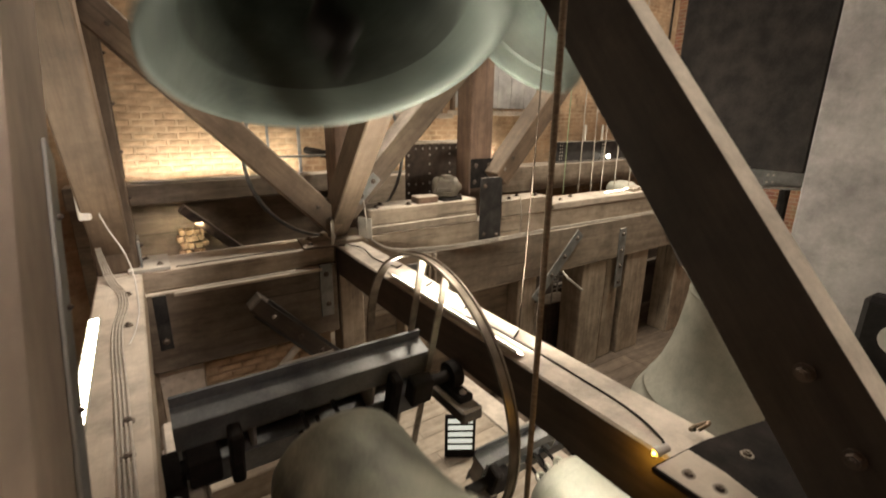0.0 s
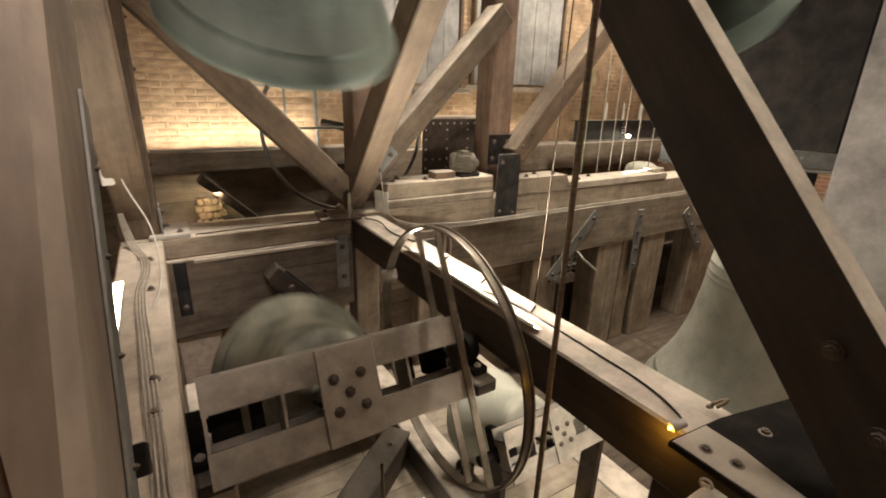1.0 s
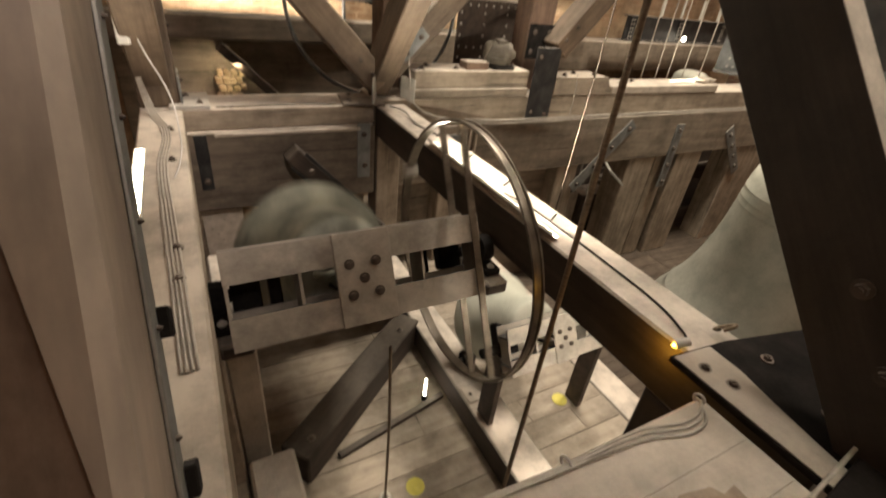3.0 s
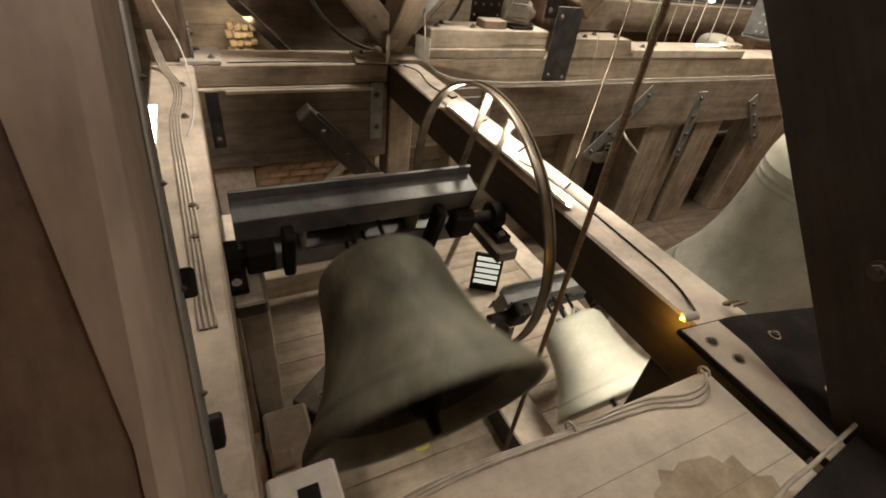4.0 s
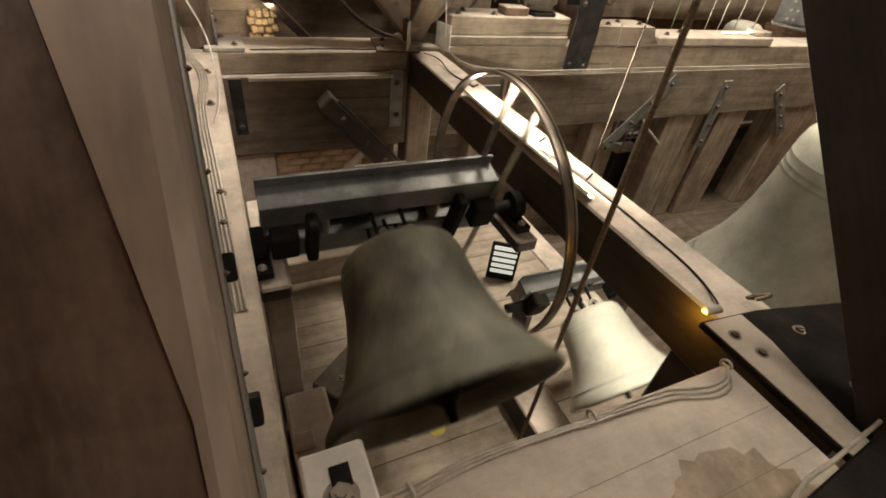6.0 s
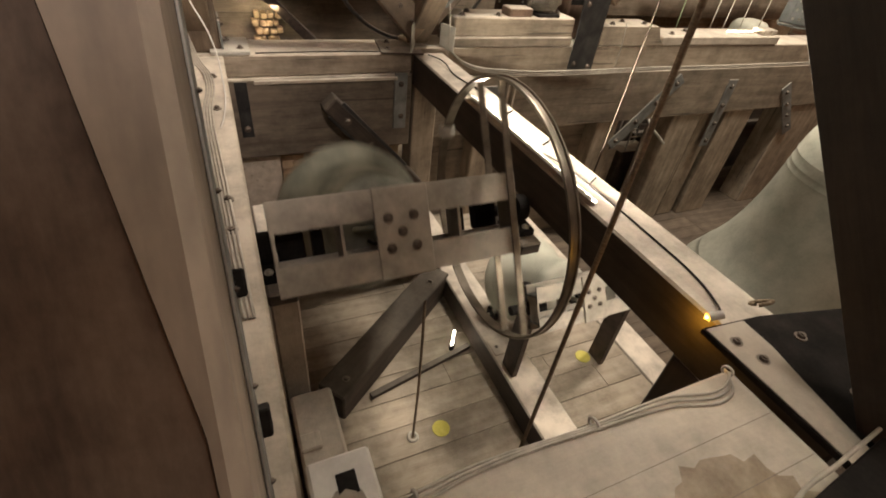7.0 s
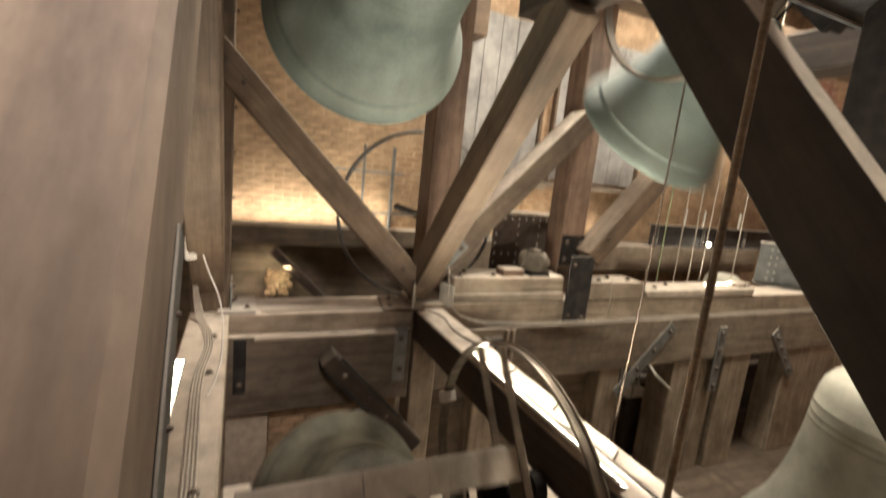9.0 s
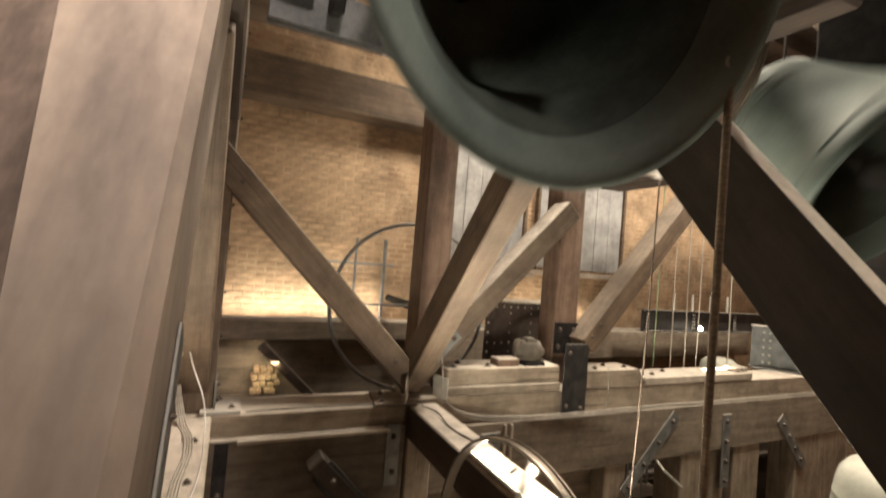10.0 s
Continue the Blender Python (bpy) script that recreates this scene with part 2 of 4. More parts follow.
def brick_pattern():
    """Brickwork for walls that stay far from the eye."""
    m, nt, bs = nodes_of("brick_far")
    N, L = nt.nodes.new, nt.links.new
    tc = N("ShaderNodeTexCoord")
    sp = N("ShaderNodeSeparateXYZ")
    ad = N("ShaderNodeMath")
    ad.operation = "ADD"
    cb = N("ShaderNodeCombineXYZ")
    L(tc.outputs["Object"], sp.inputs["Vector"])
    L(sp.outputs["X"], ad.inputs[0])
    L(sp.outputs["Y"], ad.inputs[1])
    L(ad.outputs[0], cb.inputs["X"])
    L(sp.outputs["Z"], cb.inputs["Y"])
    br = N("ShaderNodeTexBrick")
    br.inputs["Scale"].default_value, br.inputs["Brick Width"].default_value, br.inputs["Row Height"].default_value, br.inputs["Mortar Size"].default_value = 1.0, 0.228, 0.076, 0.008
    br.inputs["Color1"].default_value, br.inputs["Color2"].default_value, br.inputs["Mortar"].default_value = (0.34, 0.18, 0.11, 1), (0.22, 0.11, 0.07, 1), (0.36, 0.29, 0.21, 1)
    L(cb.outputs["Vector"], br.inputs["Vector"])
    ns = N("ShaderNodeTexNoise")
    ns.inputs["Scale"].default_value = 3
    L(tc.outputs["Object"], ns.inputs["Vector"])
    mx = N("ShaderNodeMix")
    mx.data_type, mx.blend_type = "RGBA", "MULTIPLY"
    mx.inputs["Factor"].default_value = 0.5
    L(br.outputs["Color"], mx.inputs["A"])
    L(ns.outputs["Color"], mx.inputs["B"])
    L(mx.outputs["Result"], bs.inputs["Base Color"])
    bp = N("ShaderNodeBump")
    bp.inputs["Strength"].default_value, bp.inputs["Distance"].default_value = 0.6, 0.01
    bp.invert = True
    L(br.outputs["Fac"], bp.inputs["Height"])
    L(bp.outputs["Normal"], bs.inputs["Normal"])
    bs.inputs["Roughness"].default_value = 0.9
    return m


BRICK_FAR = brick_pattern()


# ---- building blocks ----
def part(name, bm, material, parent=None, label="", smooth=False):
    me = bpy.data.meshes.new(name)
    bm.normal_update()
    bm.to_mesh(me)
    bm.free()
    for mt in material if isinstance(material, (list, tuple)) else (material,):
        me.materials.append(mt)
    if smooth:
        for f in me.polygons:
            f.use_smooth = True
    ob = new(name, me)
    if parent:
        ob.parent = parent
    if label:
        ob["label"] = label
    return ob


def thing(name, m, label, category, group="", kind=""):
    ob = new(name)
    ob.matrix_basis = m
    return tagged(ob, label, category, group, kind)


def box(bm, lo, hi, bevel=0.0, m=None):
    lo, hi = Vector(lo), Vector(hi)
    made = bmesh.ops.create_cube(bm, size=1.0, matrix=Matrix.Translation((lo + hi) / 2) @ Matrix.Diagonal((*(hi - lo), 1)))
    vs = made["verts"]
    if bevel:
        es = list({e for v in vs for e in v.link_edges})
        out = bmesh.ops.bevel(bm, geom=es, offset=bevel, segments=1, affect="EDGES")
        vs = list({v for f in out["faces"] for v in f.verts} | {v for v in vs if v.is_valid})
    if m is not None:
        bmesh.ops.transform(bm, matrix=m, verts=vs)
    return vs


def rod(bm, a, b, r, r2=None, seg=12):
    a, b = Vector(a), Vector(b)
    q = (b - a).to_track_quat("Z", "Y").to_matrix().to_4x4()
    bmesh.ops.create_cone(bm, cap_ends=True, segments=seg, radius1=r, radius2=r if r2 is None else r2, depth=(b - a).length, matrix=Matrix.Translation((a + b) / 2) @ q)


def lathe(bm, profile, seg=64, m=None):
    rings = []
    for r, z in profile:
        if r < 1e-5:
            rings.append([bm.verts.new((0, 0, z))])
        else:
            rings.append([bm.verts.new((r * math.cos(2 * math.pi * k / seg), r * math.sin(2 * math.pi * k / seg), z)) for k in range(seg)])
    for p, q in zip(rings, rings[1:]):
        for k in range(seg):
            n = (k + 1) % seg
            if len(p) == 1 and len(q) == 1:
                continue
            if len(p) == 1:
                bm.faces.new((p[0], q[n], q[k]))
            elif len(q) == 1:
                bm.faces.new((p[k], p[n], q[0]))
            else:
                bm.faces.new((p[k], p[n], q[n], q[k]))
    if m is not None:
        bmesh.ops.transform(bm, matrix=m, verts=[v for ring in rings for v in ring])


def torus(bm, R, r, seg=64, sub=10, m=None):
    rows = [[bm.verts.new(((R + r * math.cos(b)) * math.cos(a), (R + r * math.cos(b)) * math.sin(a), r * math.sin(b))) for b in [2 * math.pi * j / sub for j in range(sub)]] for a in [2 * math.pi * k / seg for k in range(seg)]]
    for k in range(seg):
        for j in range(sub):
            bm.faces.new((rows[k][j], rows[(k + 1) % seg][j], rows[(k + 1) % seg][(j + 1) % sub], rows[k][(j + 1) % sub]))
    if m is not None:
        bmesh.ops.transform(bm, matrix=m, verts=[v for row in rows for v in row])


def tube(name, pts, r, material, label, category, cyclic=False, group=""):
    cu = bpy.data.curves.new(name, "CURVE")
    cu.dimensions, cu.bevel_depth, cu.bevel_resolution, cu.resolution_u = "3D", r, 3, 8
    sp = cu.splines.new("BEZIER")
    sp.bezier_points.add(len(pts) - 1)
    for bp, q in zip(sp.bezier_points, pts):
        bp.co, bp.handle_left_type, bp.handle_right_type = q, "AUTO", "AUTO"
    sp.use_cyclic_u = cyclic
    cu.materials.append(material)
    return tagged(new(name, cu), label, category, group)


def bolt(parent, at, normal=(0, 0, 1), r=0.018, material=None, name="bolt"):
    n = Vector(normal).normalized()
    at = Vector(at)
    bm = bmesh.new()
    rod(bm, at, at + n * 0.006, r * 1.5, seg=12)
    rod(bm, at + n * 0.006, at + n * (0.006 + 0.75 * r), r, r * 0.92, seg=6)
    rod(bm, at + n * (0.006 + 0.75 * r), at + n * (0.006 + 1.05 * r), r * 0.5, seg=8)
    return part(name, bm, material or RUST, parent)


def timber(name, a, b, w, h, material, label, category="beam", bevel=0.012, up=(0, 0, 1), group=""):
    """Squared timber from a to b (centre line), w across, h in the up direction."""
    a, b = Vector(a), Vector(b)
    y = (b - a).normalized()
    x = y.cross(Vector(up)).normalized()
    z = x.cross(y)
    m = Matrix((x, y, z)).transposed().to_4x4()
    m.translation = a
    bm = bmesh.new()
    ln = (b - a).length
    box(bm, (-w / 2, 0, -h / 2), (w / 2, ln, h / 2), bevel)
    ob = part(name, bm, material)
    ob.matrix_basis = m
    return tagged(ob, label, category, group)


def prism(bm, poly, x0, x1):
    """Extrudes a y-z outline along x."""
    p = [bm.verts.new((x0, y, z)) for y, z in poly]
    q = [bm.verts.new((x1, y, z)) for y, z in poly]
    n = len(poly)
    bm.faces.new(p[::-1])
    bm.faces.new(q)
    for k in range(n):
        bm.faces.new((p[k], p[(k + 1) % n], q[(k + 1) % n], q[k]))
    bmesh.ops.recalc_face_normals(bm, faces=bm.faces[:])


def plate(name, m, size, material, label, category="plate", bolts=(), r=0.018, parent=None):
    """A flat steel plate in its own x-y plane with bolts on its +z face."""
    bm = bmesh.new()
    sx, sy, sz = size
    box(bm, (-sx / 2, -sy / 2, 0), (sx / 2, sy / 2, sz), min(0.004, sz / 3))
    ob = part(name, bm, material, parent)
    ob.matrix_basis = m
    if not parent:
        tagged(ob, label, category)
    for x, y in bolts:
        bolt(ob, (x, y, sz), r=r)
    return ob


# ---- tower shell ----
X0, X1, Y0, Y1, ZC = -1.6, 10.5, -1.8, 6.3, 7.6
PIT = -0.70  # floor of the deeper pit under the large bell


def wall(name, lo, hi, label, material=None):
    bm = bmesh.new()
    box(bm, lo, hi)
    return tagged(part(name, bm, material or BRICK_FAR), label, "wall", kind="structure")


wall_north = wall("wall_north", (X0 - 0.3, Y1, PIT - 0.3), (X1 + 0.3, Y1 + 0.3, ZC), "old orange brick tower wall with pale mortar", MORTAR)
wall_south = wall("wall_south", (X0 - 0.3, Y0 - 0.3, PIT - 0.3), (X1 + 0.3, Y0, ZC), "brick tower wall behind the bell frame")
wall_west = wall("wall_west", (X0 - 0.3, Y0, -0.3), (X0, Y1, ZC), "brick tower wall beside the bell frame")
wall_east = wall("wall_east", (X1, Y0, PIT - 0.3), (X1 + 0.3, Y1, ZC), "brick tower wall beyond the bells")
bm = bmesh.new()
box(bm, (X0 - 0.3, Y0 - 0.3, ZC), (X1 + 0.3, Y1 + 0.3, ZC + 0.2))
# dark wood chosen so that the ceiling bounces little light
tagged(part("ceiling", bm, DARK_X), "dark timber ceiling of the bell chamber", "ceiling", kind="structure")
bm = bmesh.new()
box(bm, (X0 - 0.3, Y0 - 0.3, -0.3), (3.0, Y1 + 0.3, -0.03))
box(bm, (2.9, Y0 - 0.3, PIT - 0.3), (X1 + 0.3, Y1 + 0.3, PIT - 0.03))
box(bm, (2.9, Y0 - 0.3, PIT - 0.03), (3.0, Y1 + 0.3, -0.3))
floor = tagged(part("floor", bm, TIMBER_X), "pale dusty plank floor under the bells", "floor", kind="structure")

# ---- bell frame timbers ----
S = 0.30
left_beam = timber("beam", (-0.15, -1.2, 1.85), (-0.15, 4.19, 1.85), S, S, TIMBER_Y, "dusty oak frame beam along the bell pit")
for y in (2.95, 3.2, 4.3, 4.9):
    bolt(left_beam, (0.06, y, 0.15))
main_beam = timber("beam", (1.80, 0.1, 1.85), (1.80, 4.19, 1.85), S, S, DARK_Y, "dark oak frame beam with pale dusty top and light strip")
for y in (1.6, 2.1, 2.6, 3.1):
    bm = bmesh.new()
    rod(bm, (0.02, y, 0.158), (0.10, y + 0.05, 0.158), 0.006)
    part("clip", bm, DARK_STEEL, main_beam)
timber("beam", (-0.3, 4.42, 1.91), (1.64, 4.42, 1.91), 0.46, 0.18, TIMBER_X, "flat oak cross beam with dusty top")
timber("beam", (1.66, 4.46, 1.895), (9.6, 4.46, 1.895), 0.46, 0.28, TIMBER_X, "long oak cross beam with dusty top")
timber("beam", (2.05, 4.40, 2.087), (3.47, 4.40, 2.087), 0.385, 0.095, TIMBER_MID, "lower oak packing board on the cross beam")
pack = timber("beam", (2.06, 4.40, 2.2245), (3.46, 4.40, 2.2245), 0.36, 0.175, TIMBER_X, "short oak packing timber with bolt heads on top")
for y, x in ((0.10, 0.1), (0.22, -0.05), (0.5, 0.1), (1.1, 0.08), (1.3, -0.04)):
    bolt(pack, (x, y, 0.0875), r=0.026)
bm = bmesh.new()
prism(bm, [(0.0, -0.10), (0.98, -0.10), (0.89, -0.02), (0.83, 0.10), (0.0, 0.10)], -0.18, 0.18)
pack = tagged(part("beam", bm, TIMBER_X), "short oak packing timber with a sloping end", "beam")
pack.matrix_basis = pose(3.86, 4.40, 2.14, 0, 0, -90)
for y, x in ((0.2, 0.08), (0.45, -0.05), (0.7, 0.05)):
    bolt(pack, (x, y, 0.10), r=0.026)
for x in (6.72, 6.86):
    bm = bmesh.new()
    box(bm, (x - 0.06, 4.27, 2.1355), (x + 0.06, 4.47, 2.20), 0.01)
    tagged(part("wood_block", bm, PALE_WOOD), "small pale wood block on the packing board", "block")
pack = timber("beam", (4.80, 4.42, 2.085), (6.95, 4.42, 2.085), 0.40, 0.10, PALE_WOOD, "pale dusty packing board with bolt heads on top")
for y, x in ((0.25, 0.08), (0.6, -0.05), (1.9, 0.05)):
    bolt(pack, (x, y, 0.05), r=0.026)
timber("beam", (-0.28, 4.37, 1.45), (1.64, 4.37, 1.45), 0.43, 0.73, TIMBER_SHADED, "deep oak panel beam under the cross beam")
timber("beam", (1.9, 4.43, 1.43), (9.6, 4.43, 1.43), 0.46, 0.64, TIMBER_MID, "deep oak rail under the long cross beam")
# thin pale cover strip along the joint of the two cross timbers
timber("batten", (0.2, 4.14, 1.79), (1.48, 4.14, 1.79), 0.03, 0.03, PALE_WOOD, "thin dusty batten on the panel beam", "batten", 0.004)
for x in (-0.15, 1.78):
    timber("sill", (x, -1.2, 0.125), (x, 4.6, 0.125), S, 0.25, DARK_Y, "dark oak ground sill with dusty top", "beam")
timber("sill", (3.15, -1.2, -0.10), (3.15, 4.2, -0.10), S, 0.20, DARK_Y, "dark oak ground sill with dusty top", "beam")
timber("cross_sill", (0.0, 3.32, 0.375), (1.64, 3.32, 0.375), 0.24, 0.25, TIMBER_X, "oak cross sill lying between the ground sills", "beam")
strut = timber("strut", (0.30, 1.98, 0.15), (1.60, 3.03, 0.15), 0.24, 0.28, STRUT_WOOD, "dark oak floor strut meeting the ground sill", "beam")
for y in (0.15, 1.45):
    bolt(strut, (0.03, y, 0.14), r=0.02)
timber("batten", (0.62, 2.02, 0.02), (1.60, 2.24, 0.02), 0.05, 0.04, STRUT_WOOD, "dark thin batten on the floor", "batten", 0.004)
for x, y, w, wood in ((-0.15, 2.05, 0.30, TIMBER_Z), (1.80, 4.30, 0.26, TIMBER_Z), (-0.15, 4.40, 0.28, TIMBER_Z), (1.80, 0.60, 0.26, DARK_Y)):
    timber("post", (x, y, 0.25), (x, y, 1.70 if y < 4.2 else 1.76), w, 0.26, wood, "oak post between ground sill and frame beam", "post", up=(0, 1, 0))
timber("post", (0.09, 2.22, 0.0), (0.09, 2.22, 1.42), 0.17, 0.30, PALE_WOOD, "pale plank post under the bell bearing", "post", up=(0, 1, 0))
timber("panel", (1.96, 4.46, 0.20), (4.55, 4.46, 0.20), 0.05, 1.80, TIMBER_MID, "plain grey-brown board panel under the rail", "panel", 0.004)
# dark sheet stands in for the unlit depth between the posts
timber("panel", (4.6, 5.35, 0.20), (9.6, 5.35, 0.20), 0.05, 1.80, DARK_X, "dark sheet added behind the posts to darken the openings", "panel", 0.004)
timber("rail", (6.1, 5.29, 0.30), (9.6, 5.29, 0.30), 0.10, 0.08, STRUT_WOOD, "dark low rail behind the posts", "beam", 0.006)
bm = bmesh.new()
box(bm, (4.62, 4.86, PIT), (5.75, 4.90, 0.30), 0.006)
tagged(part("board", bm, PALE_WOOD), "pale board standing behind the frame opening", "board")
rack = thing("wire_rack", pose(5.72, 4.80, 0.30), "small pale steel rack behind the frame opening", "rack")
for x in (-0.18, 0.22):
    for y in (0.0, 0.25):
        bm = bmesh.new()
        rod(bm, (x, y, 0.0), (x, y, 0.75), 0.014)
        part("upright", bm, PALE_STEEL, rack)
for z in (0.22, 0.42, 0.62):
    for y in (0.0, 0.25):
        bm = bmesh.new()
        rod(bm, (-0.18, y, z), (0.22, y, z), 0.012)
        part("rung", bm, PALE_STEEL, rack)
bm = bmesh.new()
box(bm, (-0.30, -0.04, -1.0), (0.30, 0.30, 0.0), 0.01)
part("base", bm, DARK_X, rack, "dark wooden base")
rail_bar = thing("handle_bar", pose(5.08, 4.30, 1.12), "bent pale steel bar at the frame opening", "bar")
bm = bmesh.new()
rod(bm, (0.0, 0.0, 0.03), (0.0, -0.20, -0.10), 0.018)
rod(bm, (0.0, -0.20, -0.10), (0.32, -0.22, -0.34), 0.018)
part("bar", bm, PALE_STEEL, rail_bar)
# posts with dark openings under the long cross beam
for x, w in ((2.6, 0.3), (4.4, 0.35), (5.83, 0.56), (6.36, 0.34), (6.92, 0.60), (8.9, 1.5)):
    timber("post", (x, 4.42, PIT), (x, 4.42, 1.11), w, 0.40 if w != 0.34 else 0.30, TIMBER_Z, "pale oak post under the long cross beam", "post", up=(0, 1, 0))
corner = timber("post", (-0.15, 4.42, 2.0), (-0.15, 4.42, 7.5), 0.30, 0.30, BROWN_Y, "tall dark oak corner post of the bell frame", "post", up=(0, 1, 0))
for z in range(14):
    bolt(corner, (-0.155, 0.25 + 0.36 * z, -0.10), (-1, 0, 0), 0.012)
timber("post", (2.06, 4.86, 1.76), (2.06, 4.86, 7.5), 0.34, 0.30, RED_Z, "tall red-brown oak post where the braces meet", "post", up=(0, 1, 0))
timber("post", (3.70, 4.62, 2.04), (3.70, 4.62, 7.5), 0.34, 0.30, RED_Z, "tall red-brown oak post on the cross beam", "post", up=(0, 1, 0))
far_brace = timber("brace", (1.74, 4.36, 2.16), (-0.30, 4.36, 4.26), 0.24, 0.24, BROWN_X, "diagonal oak brace in the far frame", "brace", up=(0, 1, 0))
for y in (0.15, 0.32, 2.4, 2.6):
    bolt(far_brace, (0.0, y, -0.12), (0, 0, -1), 0.014)
far_brace = timber("brace", (3.82, 4.34, 2.52), (6.0, 4.34, 5.0), 0.24, 0.30, BROWN_X, "diagonal oak brace leaning from the far post", "brace", up=(0, 1, 0))
for y in (0.12, 0.3):
    bolt(far_brace, (0.05, y, -0.15), (0, 0, -1), 0.016)
far_brace = timber("brace", (1.84, 4.44, 2.30), (3.58, 4.44, 4.09), 0.24, 0.28, DUSTY_BRACE, "diagonal oak brace with pale dusty top and iron strap", "brace", up=(0, 1, 0))
bm = bmesh.new()
box(bm, (-0.132, 1.55, -0.05), (-0.12, 2.1, 0.0), 0.003)
part("strap", bm, DARK_STEEL, far_brace)
for y in (1.65, 1.8, 1.95):
    bolt(far_brace, (-0.132, y, -0.025), (-1, 0, 0), 0.014)
plate("gusset_plate", pose(2.06, 4.29, 2.53, 90, 0, 0) @ pose(0, 0, 0, 0, 0, 46), (0.34, 0.12, 0.012), STEEL, "grey steel strap plate bolted to a brace", "plate", ((-0.1, 0), (0.1, 0)))
mid_brace = timber("brace", (1.76, 4.50, 2.12), (1.76, 2.45, 4.38), 0.21, 0.28, BROWN_Y, "diagonal oak brace rising to the upper bell bearing", "brace")
for y in (0.2, 0.45, 2.6, 2.9):
    bolt(mid_brace, (-0.105, y, 0.0), (-1, 0, 0), 0.016)
near_brace = timber("brace", (1.717, -0.06, 2.06), (1.717, 1.80, 4.36), 0.115, S, BRACE_DARK, "dark diagonal oak brace with dusty top face paled for light", "brace", 0.0015)
for y in (0.35, 0.6):
    bolt(near_brace, (-0.0575, y, 0.03), (-1, 0, 0), 0.02)
timber("beam", (1.80, 1.0, 4.52), (1.80, 2.9, 4.52), S, 0.3, DARK_Y, "oak bearer under the upper bell bearings")
timber("beam", (-0.15, 1.0, 4.52), (-0.15, 4.25, 4.52), S, 0.3, DARK_Y, "oak bearer under the upper bell bearings")
timber("beam", (4.05, 1.0, 4.52), (4.05, 4.26, 4.52), S, 0.3, DARK_Y, "oak bearer under the upper bell bearings")
timber("beam", (-0.3, 4.42, 5.5), (9.6, 4.42, 5.5), 0.30, 0.30, BROWN_X, "oak head beam of the far frame")
def loft(bm, sections):
    """Skins a row of equal outlines and closes both ends."""
    rings = [[bm.verts.new(p) for p in sec] for sec in sections]
    for p, q in zip(rings, rings[1:]):
        for k in range(len(p)):
            n = (k + 1) % len(p)
            bm.faces.new((p[k], p[n], q[n], q[k]))
    bm.faces.new(rings[0][::-1])
    bm.faces.new(rings[-1])
    bmesh.ops.recalc_face_normals(bm, faces=bm.faces[:])


def arris(y):
    """Where the painted face of the brace ends, across its width."""
    return max(-0.28, min(0.085, 0.12 - 0.155 * (y - 0.34)))


steps = [0.0, 0.3, 0.6, 0.73, 1.0, 1.4, 1.8, 2.2, 2.6, 2.92, 3.41]
bm = bmesh.new()
loft(bm, [[(arris(y), y, 0.18), (0.095, y, 0.18), (0.12, y, 0.155), (0.12, y, -0.18), (arris(y), y, -0.18)] for y in steps])
left_brace = tagged(part("brace", bm, POST_PAINT), "pale scuffed timber brace with a flaking steel edge strip", "brace")
brace_y = Vector((0, 2.15, 2.65)).normalized()
m = Matrix((Vector((1, 0, 0)), brace_y, Vector((1, 0, 0)).cross(brace_y))).transposed().to_4x4()
m.translation = (-0.18, 0.13, 2.06)
left_brace.matrix_basis = m
# receding side beyond the arris, darker than the painted face
bm = bmesh.new()
loft(bm, [[(arris(y) - 0.003, y, 0.172), (arris(y) - 0.003, y, -0.18), (-0.50, y, -0.18), (-0.50, y, -0.06)] for y in steps])
part("dark_side", bm, DARK_SIDE, left_brace, "dark mottled wood side of the brace")
bm = bmesh.new()
box(bm, (0.121, 0.25, -0.165), (0.129, 1.55, -0.085), 0.002)
strip = part("edge_strip", bm, STEEL, left_brace, "grey flaking steel edge strip")
for k in range(6):
    bolt(strip, (0.129, 0.38 + 0.2 * k, -0.125), (1, 0, 0), 0.004)
for k in range(3):
    bm = bmesh.new()
    box(bm, (0.118, 0.16 + 0.30 * k, -0.205), (0.150, 0.22 + 0.30 * k, -0.150), 0.004)
    part("lug", bm, DARK_STEEL, strip)
side_brace = timber("brace", (-0.165, 4.50, 2.12), (-0.165, 2.45, 4.38), 0.24, 0.28, BROWN_X, "diagonal oak brace rising to the upper bell bearing", "brace")
for y in (0.3, 0.6, 2.7):
    bolt(side_brace, (0.12, y, 0.0), (1, 0, 0), 0.016)
plank = timber("plank", (0.0, 0.0, 1.93), (1.49, 0.0, 1.93), 0.90, 0.16, PALE_WOOD, "wide pale dusty plank across the bell pit", "plank")
for x, w in ((0.2, 0.003), (-0.12, 0.0025), (-0.27, 0.0015), (0.04, 0.0015)):
    bm = bmesh.new()
    box(bm, (x, 0.02, 0.076), (x + w, 1.47, 0.0815))
    part("crack", bm, BROWN_Y, plank, "dark crack along the grain")
bm = bmesh.new()
patch_rnd = random.Random(8)
worn = []
for k in range(46):
    a, r = 2 * math.pi * k / 46, 0.235 * (1 + patch_rnd.uniform(-0.09, 0.09))
    worn.append(bm.verts.new((-r * math.sin(a), 1.08 + 1.15 * r * math.cos(a), 0.0806)))
bm.faces.new(worn)
bmesh.ops.recalc_face_normals(bm, faces=bm.faces[:])
part("worn_patch", bm, PATCH, plank, "brown worn patch without dust")
bm = bmesh.new()
